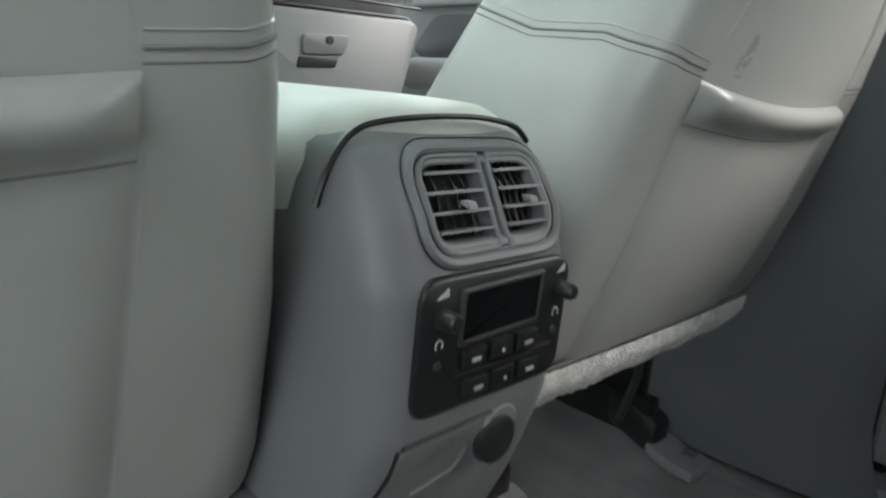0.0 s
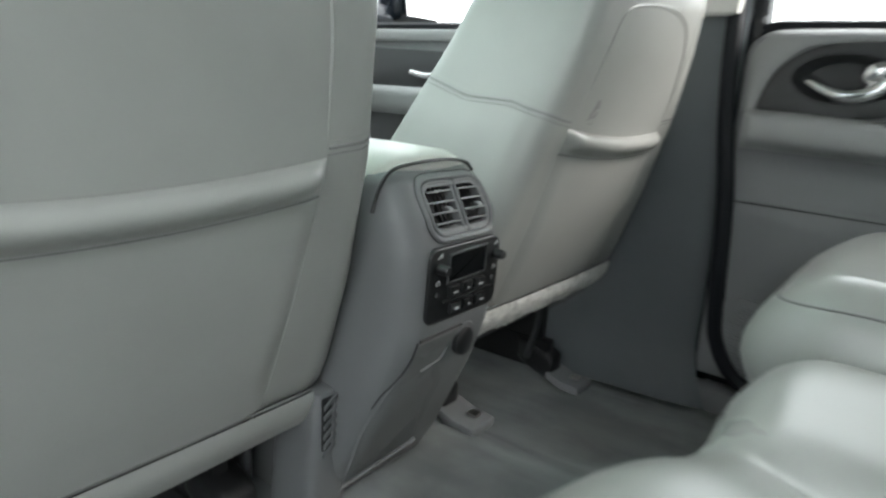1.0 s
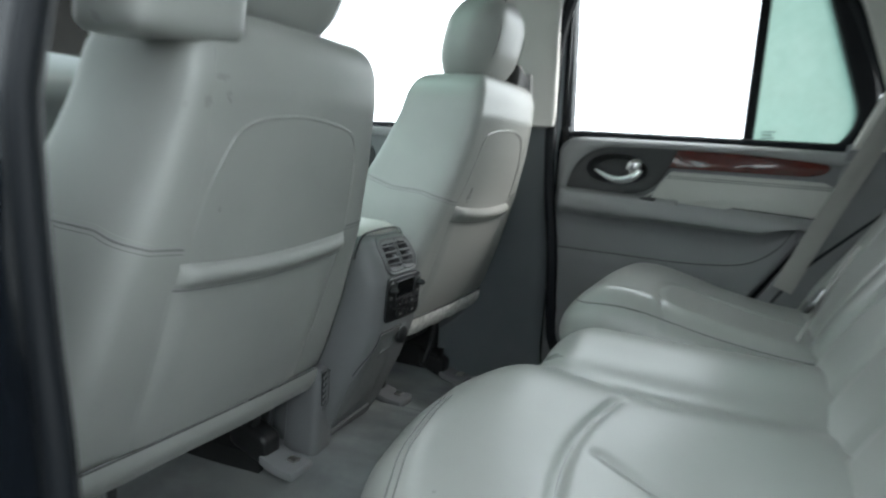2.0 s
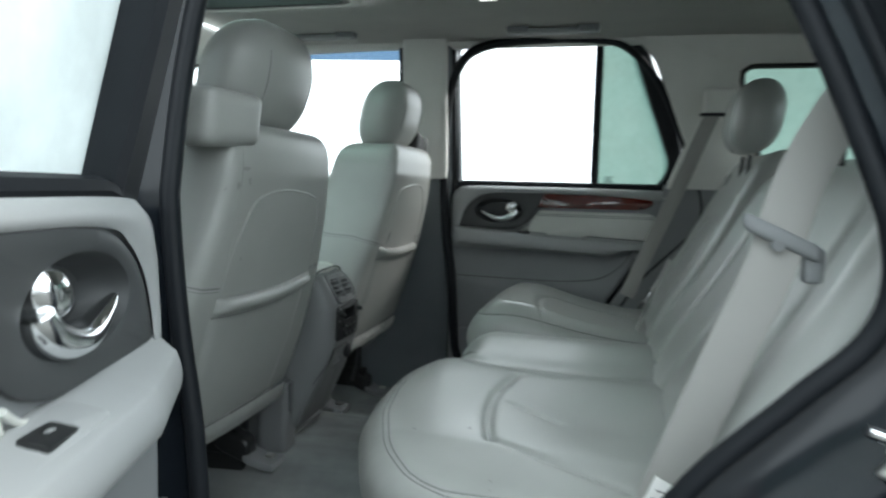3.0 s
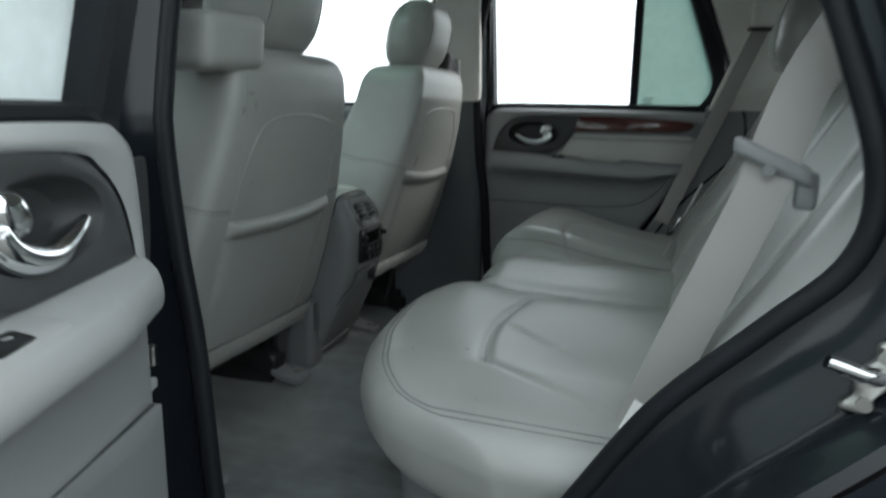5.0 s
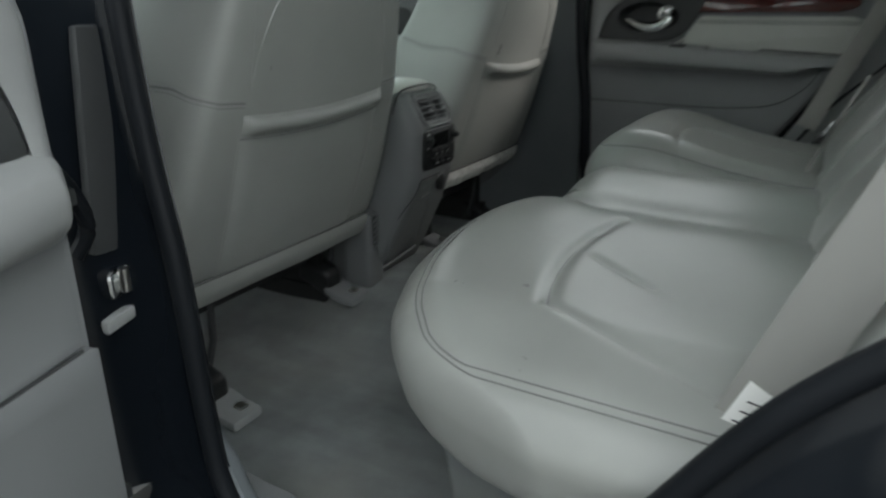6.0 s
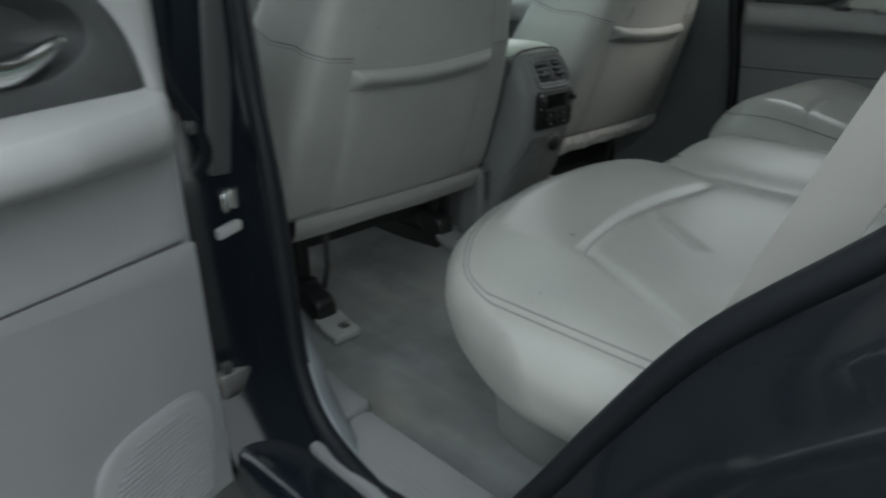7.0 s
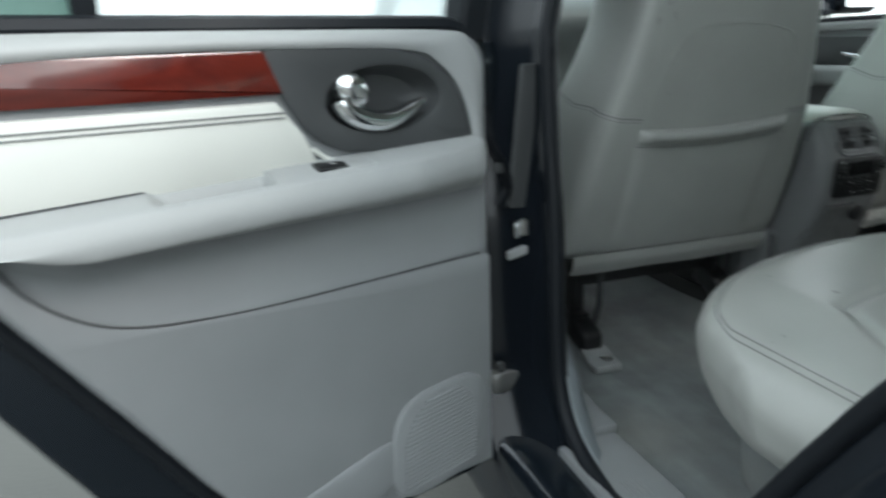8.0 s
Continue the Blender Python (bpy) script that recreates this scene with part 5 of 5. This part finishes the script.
part("upper_roll", slab(rounded([(0.82, 0.715), (0.82, 0.745), (1.70, 0.745), (1.70, 0.715)], 0.01, 3), -0.002, 0.014, ff, 0.008), PLASTIC_PALE, tr)
bzl = part("handle_bezel", slab(rounded([(1.22, 0.585), (1.26, 0.690), (1.62, 0.700), (1.70, 0.62), (1.60, 0.575)], 0.03, 5), -0.002, 0.008, ff, 0.004), DARK, tr)
part("door_handle", tube([ff(p.x, p.y, 0.016) for p in spline([Vector(q) for q in ((1.33, 0.665), (1.34, 0.645), (1.38, 0.630), (1.44, 0.638))], 16)], [0.013 - 0.0004 * i for i in range(16)], 10), CHROME, bzl)
part("armrest", rbox((0.715, 1.26, 0.565), (0.045, 0.40, 0.035), 0.025, (8, 16, 8)), PLASTIC_PALE, tr)
fo = rounded([(0.795, 0.735), (0.795, 1.262), (1.34, 1.268), (1.95, 0.82), (1.95, 0.735)], [0.02, 0.05, 0.06, 0.03, 0.02], 7)
def fw(p, q, d):
    return Vector((far_x(q) + 0.03 - d, p, q))
wf = part("window_frame", ring_plate(fo, inset(fo, 0.028), -0.03, 0.02, fw, bevel=0.006), RUBBER, fdr)
vis = part("window_visor", slab(rounded([(0.82, 1.195), (0.82, 1.245), (1.32, 1.25), (1.38, 1.21)], 0.008, 3), -0.034, -0.031, fw, 0.0005), glass("blue visor", (0.26, 0.34, 0.42)), wf, "blue tinted rain visor")
# outside mirror
mir = thing("side_mirror", (0.98, 1.66, 0.80), "dark door mirror outside the window", "side mirror")
part("housing", rbox((1.03, 1.70, 0.85), (0.105, 0.055, 0.070), 0.03, (10, 8, 8)), PAINT, mir)
part("mirror_glass", rbox((1.03, 1.638, 0.857), (0.092, 0.004, 0.056), 0.003, (4, 2, 4), lambda v: v + Vector((0, 0.12 * (v.z - 0.90), 0))), CHROME, mir)
part("arm", rbox((0.87, 1.70, 0.80), (0.07, 0.03, 0.03), 0.015, (6, 4, 4)), PAINT, mir)

# quarter trim behind the far door, with its window
def qx(p, q, d):
    return Vector((far_x(q) + 0.004 - d, p, q))
qi = rounded([(-0.40, 0.82), (-0.305, 1.145), (-1.25, 1.145), (-1.25, 0.82)], 0.05, 6)
qo = resample([(-0.110, 0.755), (-0.162, 0.90), (-0.050, 1.18), (0.045, 1.275), (-1.55, 1.275), (-1.55, 0.755)], 160)
cen = Vector((-0.75, 0.98))
qo = sorted(qo, key=lambda p: math.atan2(p.y - cen.y, p.x - cen.x))
ql = resample(qi, 400)
qn = [min(ql, key=lambda r: abs(math.atan2(r.y - cen.y, r.x - cen.x) - math.atan2(p.y - cen.y, p.x - cen.x))) for p in qo]
qt = part("upper_quarter_trim", ring_plate(qo, qn, -0.03, 0.006, qx, bevel=0.004), HEADLINER, body, "pale upper quarter trim")
part("quarter_trim", slab([(0.25, 0.0), (0.14, 0.20), (0.00, 0.44), (-0.085, 0.60), (-0.105, 0.768), (-1.55, 0.768), (-1.55, 0.0)], -0.034, 0.0025, qx, 0.002), PLASTIC, body, "grey quarter trim")
part("window_seal", tube([qx(p.x, p.y, 0.004) for p in resample(qi, 80)], 0.009, 8, closed=True, up=(1, 0, 0)), BLACK, qt)
qg = part("quarter_pane", slab(inset(qi, -0.012), -0.034, -0.03, qx, 0.0005), GLASS, qt, "green tinted glass")
qg.visible_shadow = False
part("wheel_housing", rbox((0.62, -0.75, 0.28), (0.13, 0.45, 0.28), 0.08, (10, 16, 12)), PLASTIC, body)
# inner trim on the camera's side, behind the doorway
bm = grid(lambda s, t: Vector((side_x(0.05 + 1.15 * s) + 0.085, ring_y(max(ZLO, min(ZHI, 0.05 + 1.15 * s))) * (1 - t) - 1.55 * t, 0.05 + 1.15 * s)), 30, 12)
part("quarter_trim", bm, PLASTIC, body, "grey quarter trim")
part("rear_trim", slab(rounded([(-0.74, 0.0), (-0.74, 0.75), (0.74, 0.75), (0.74, 0.0)], 0.03, 4), 0.0, 0.04, lambda p, q, d: Vector((p, -1.60 + d, q)), 0.01), PLASTIC, body)
rg = part("tailgate_glass", slab(rounded([(-0.70, 0.75), (-0.66, 1.2), (0.66, 1.2), (0.70, 0.75)], 0.03, 4), 0.0, 0.004, lambda p, q, d: Vector((p, -1.62 + 0.25 * (q - 0.75) + d, q)), 0.0005), GLASS_CLEAR, body, "tailgate glass")
rg.visible_shadow = False
ws = part("windscreen", slab(rounded([(-0.72, 0.85), (-0.60, 1.24), (0.60, 1.24), (0.72, 0.85)], 0.04, 4), 0.0, 0.004, lambda p, q, d: Vector((p, 2.15 - 1.35 * (q - 0.85) * 1.4 + d, q)), 0.0005), GLASS_CLEAR, body, "windscreen glass")
ws.visible_shadow = False

for sx in (-1, 1):
    part("front_pillar", tube([(sx * 0.74, 2.02, 0.76), (sx * 0.71, 1.75, 0.98), (sx * 0.66, 1.42, 1.235)], 0.034, 10), HEADLINER, body, "pale front pillar trim")
bm = grid(lambda s, t: Vector((0.875 - 0.012 * (2 * s - 1) ** 2, -0.10 - 1.60 * t, -0.20 + 0.95 * s)), 16, 16)
bmesh.ops.solidify(bm, geom=bm.faces[:], thickness=0.012)
part("quarter_panel", bm, PAINT, body, "dark slate metallic quarter panel")
part("windscreen_header", rbox((0, 1.40, 1.185), (0.62, 0.03, 0.062), 0.02, (20, 6, 8)), HEADLINER, body, "pale cloth windscreen header")

# ---- dashboard ----
dash = thing("dashboard", (0.2, 1.6, 0.3), "grey moulded dashboard with a closed glovebox", "dashboard")
def dash_map(v):
    return v + Vector((0, 0.30 * max(0.0, (v.x - 0.52) / 0.14) - 0.07 * bell(v.z - 0.77, 0.08), 0))
part("dash_body", rbox((0.0, 1.68, 0.56), (0.66, 0.21, 0.28), (0.05, 0.08, 0.08), (40, 12, 24), dash_map), CONSOLE, dash)
def dx(p, q, d):
    return Vector((p, 1.450 - 0.07 * bell(q - 0.77, 0.08) * (q > 0.68) - d, q))
gb = part("glovebox", slab(rounded([(0.14, 0.42), (0.47, 0.42), (0.535, 0.655), (0.14, 0.645)], [0.02, 0.03, 0.03, 0.01], 5), -0.01, 0.034, dx, 0.008), CONSOLE, dash)
lt = part("latch", slab(rounded([(0.280, 0.578), (0.362, 0.582), (0.372, 0.615), (0.280, 0.610)], 0.008, 4), 0.02, 0.040, dx, 0.003), CONSOLE, gb)
part("lock", tube([dx(0.330, 0.603, d) for d in (0.036, 0.042)], 0.007, 12), BLACK, lt)
part("latch_recess", slab(rounded([(0.272, 0.556), (0.345, 0.560), (0.352, 0.577), (0.276, 0.575)], 0.004, 3), 0.02, 0.0365, dx, 0.001), BLACK, gb)
part("glovebox_gap", tube([dx(p.x, p.y, 0.006) for p in resample(rounded([(0.136, 0.416), (0.473, 0.416), (0.540, 0.660), (0.136, 0.650)], [0.02, 0.03, 0.03, 0.01], 5), 80)], 0.0042, 6, closed=True), BLACK, dash)
part("dash_joint", tube([dx(0.10 + 0.028 * i, 0.672 + 0.0004 * i, 0.012) for i in range(17)], 0.003, 6), BLACK, dash)
part("dash_vent", slab(rounded([(0.20, 0.700), (0.33, 0.704), (0.33, 0.752), (0.20, 0.750)], 0.012, 4), 0.0, 0.015, dx, 0.004), DARK, dash)
part("gear_console", rbox((0, 1.35, 0.25), (0.10, 0.22, 0.22), 0.03, (8, 10, 8)), PLASTIC, dash)

# ---- seat belts ----
def belt(name_label, pts, across, width, n=30):
    b = thing("seat_belt", pts[0], name_label, "seat belt", "rear seat belts")
    part("webbing", ribbon(spline([Vector(p) for p in pts], n), across, width, 0.0022), BELT, b)
    return b

b1 = belt("grey seat belt hanging beside the rear seat, with a white tag", [(-0.665, -0.36, 1.15), (-0.672, -0.270, 0.97), (-0.685, -0.172, 0.797), (-0.694, -0.137, 0.690), (-0.698, -0.124, 0.640), (-0.704, -0.060, 0.47), (-0.710, -0.010, 0.33), (-0.713, 0.010, 0.27)], [0.25, 0.9, 0.30], 0.058)
guide = part("belt_guide", rbox((-0.694, -0.137, 0.688), (0.010, 0.044, 0.011), 0.007, (5, 14, 6), lambda v: v + Vector((-0.004, 0, 0.45 * (v.y + 0.137)))), PLASTIC, b1, "grey plastic belt guide")
part("guide_leg", rbox((-0.690, -0.176, 0.655), (0.010, 0.012, 0.022), 0.006, (4, 5, 6)), PLASTIC, guide)
part("belt_stud", tube([(-0.700, -0.132, 0.679), (-0.7075, -0.133, 0.6785)], 0.0075, 12), PLASTIC, b1)
WHITE = material("white tag", (0.8, 0.8, 0.78), 0.6, bump=0)
tg = part("tag", ribbon([(-0.716, -0.024, 0.368), (-0.720, -0.004, 0.320), (-0.722, 0.010, 0.285)], [0.25, 0.9, 0.30], 0.038, 0.002), WHITE, b1, "white printed tag")
for k in range(5):
    part("print_line", ribbon([(-0.7215, -0.018 + 0.0050 * k - 0.010, 0.356 - 0.011 * k), (-0.7225, -0.018 + 0.0050 * k + 0.010, 0.356 - 0.011 * k + 0.004)], [0.1, -0.3, 0.9], 0.0016, 0.0008), BLACK, tg)
b2 = belt("grey seat belt beside the far rear seat", [(0.690, -0.235, 1.00), (0.695, -0.19, 0.88), (0.695, -0.13, 0.72), (0.69, -0.06, 0.55), (0.66, 0.0, 0.40)], [0.2, 0.9, 0.3], 0.046)
part("belt_anchor", rbox((0.700, -0.250, 1.035), (0.022, 0.045, 0.040), 0.012, (6, 8, 8)), HEADLINER, b2, "pale belt anchor cover")
part("anchor_slot", rbox((0.690, -0.235, 0.992), (0.018, 0.040, 0.005), 0.003, (4, 6, 3)), BLACK, b2)
RED = material("red button", (0.5, 0.03, 0.025), 0.4, bump=0)
def buckle(x, y, z, label):
    k = thing("belt_buckle", (x, y, z), label, "belt buckle", "belt buckles")
    part("body", rbox((x, y, z), (0.022, 0.016, 0.034), 0.008, (6, 6, 8), lambda v: v + Vector((0, -0.4 * (v.z - z), 0))), PLASTIC, k)
    part("button", rbox((x, y - 0.014, z + 0.035), (0.014, 0.010, 0.006), 0.003, (5, 5, 3)), RED, k, "red release button")
buckle(0.232, -0.012, 0.285, "grey belt buckle with a red button between seat parts")
buckle(-0.105, -0.020, 0.290, "grey belt buckle with a red button in the seat crease")
tgn = thing("belt_tongue", (0.30, -0.06, 0.45), "metal belt tongue on thin webbing against the backrest", "belt tongue")
part("webbing", ribbon([(0.34, -0.10, 0.56), (0.32, -0.058, 0.46), (0.30, -0.02, 0.36), (0.29, 0.0, 0.31)], [0.95, 0.1, 0.1], 0.030, 0.002), BELT, tgn)
part("plate", rbox((0.315, -0.045, 0.455), (0.022, 0.004, 0.016), 0.003, (6, 3, 5), lambda v: v + Vector((0, -0.5 * (v.z - 0.455), 0))), CHROME, tgn)
part("grip", rbox((0.305, -0.030, 0.432), (0.024, 0.007, 0.010), 0.004, (6, 4, 4), lambda v: v + Vector((0, -0.5 * (v.z - 0.432), 0))), BLACK, tgn)

# ---- outside ----
wall = new("wall_panelled", None)
wall.location = (0, 9.0, -0.47)
tagged(wall, "low white panelled wall beyond the car with a dark base", "wall", kind="structure")
for k in range(24):
    part("panel", rbox((-14.0 + 1.0 * k, 9.0, 0.35), (0.470, 0.04, 0.78), 0.02, (2, 2, 2)), WHITEWALL, wall)
part("base", rbox((-2.5, 9.02, -0.30), (12.2, 0.05, 0.17), 0.02, (2, 2, 2)), DARK, wall)
bench_out = thing("parked_trolley", (-3.0, 7.0, -0.47), "dark low trolley standing before the wall", "trolley")
part("deck", rbox((-3.0, 7.0, 0.55), (1.3, 0.3, 0.22), 0.05, (6, 4, 4)), DARK, bench_out)
for sx in (-1, 1):
    part("leg", rbox((-3.0 + sx * 1.1, 7.0, -0.06), (0.05, 0.2, 0.41), 0.02, (2, 2, 4)), DARK, bench_out)

# low wall added on the camera's side to block low light and darken reflections
part_wall = rbox((-6.2, 0.0, 0.65), (0.12, 12.0, 1.12), 0.03, (2, 2, 2))
tagged(part("light_block_left", part_wall, material("grey painted siding", (0.42, 0.44, 0.44), 0.8, fine=40, bump=0.3, depth=0.004, vary=0.2, scale=1.2)), "low plain grey wall added beside the car to block light", "wall", kind="structure")
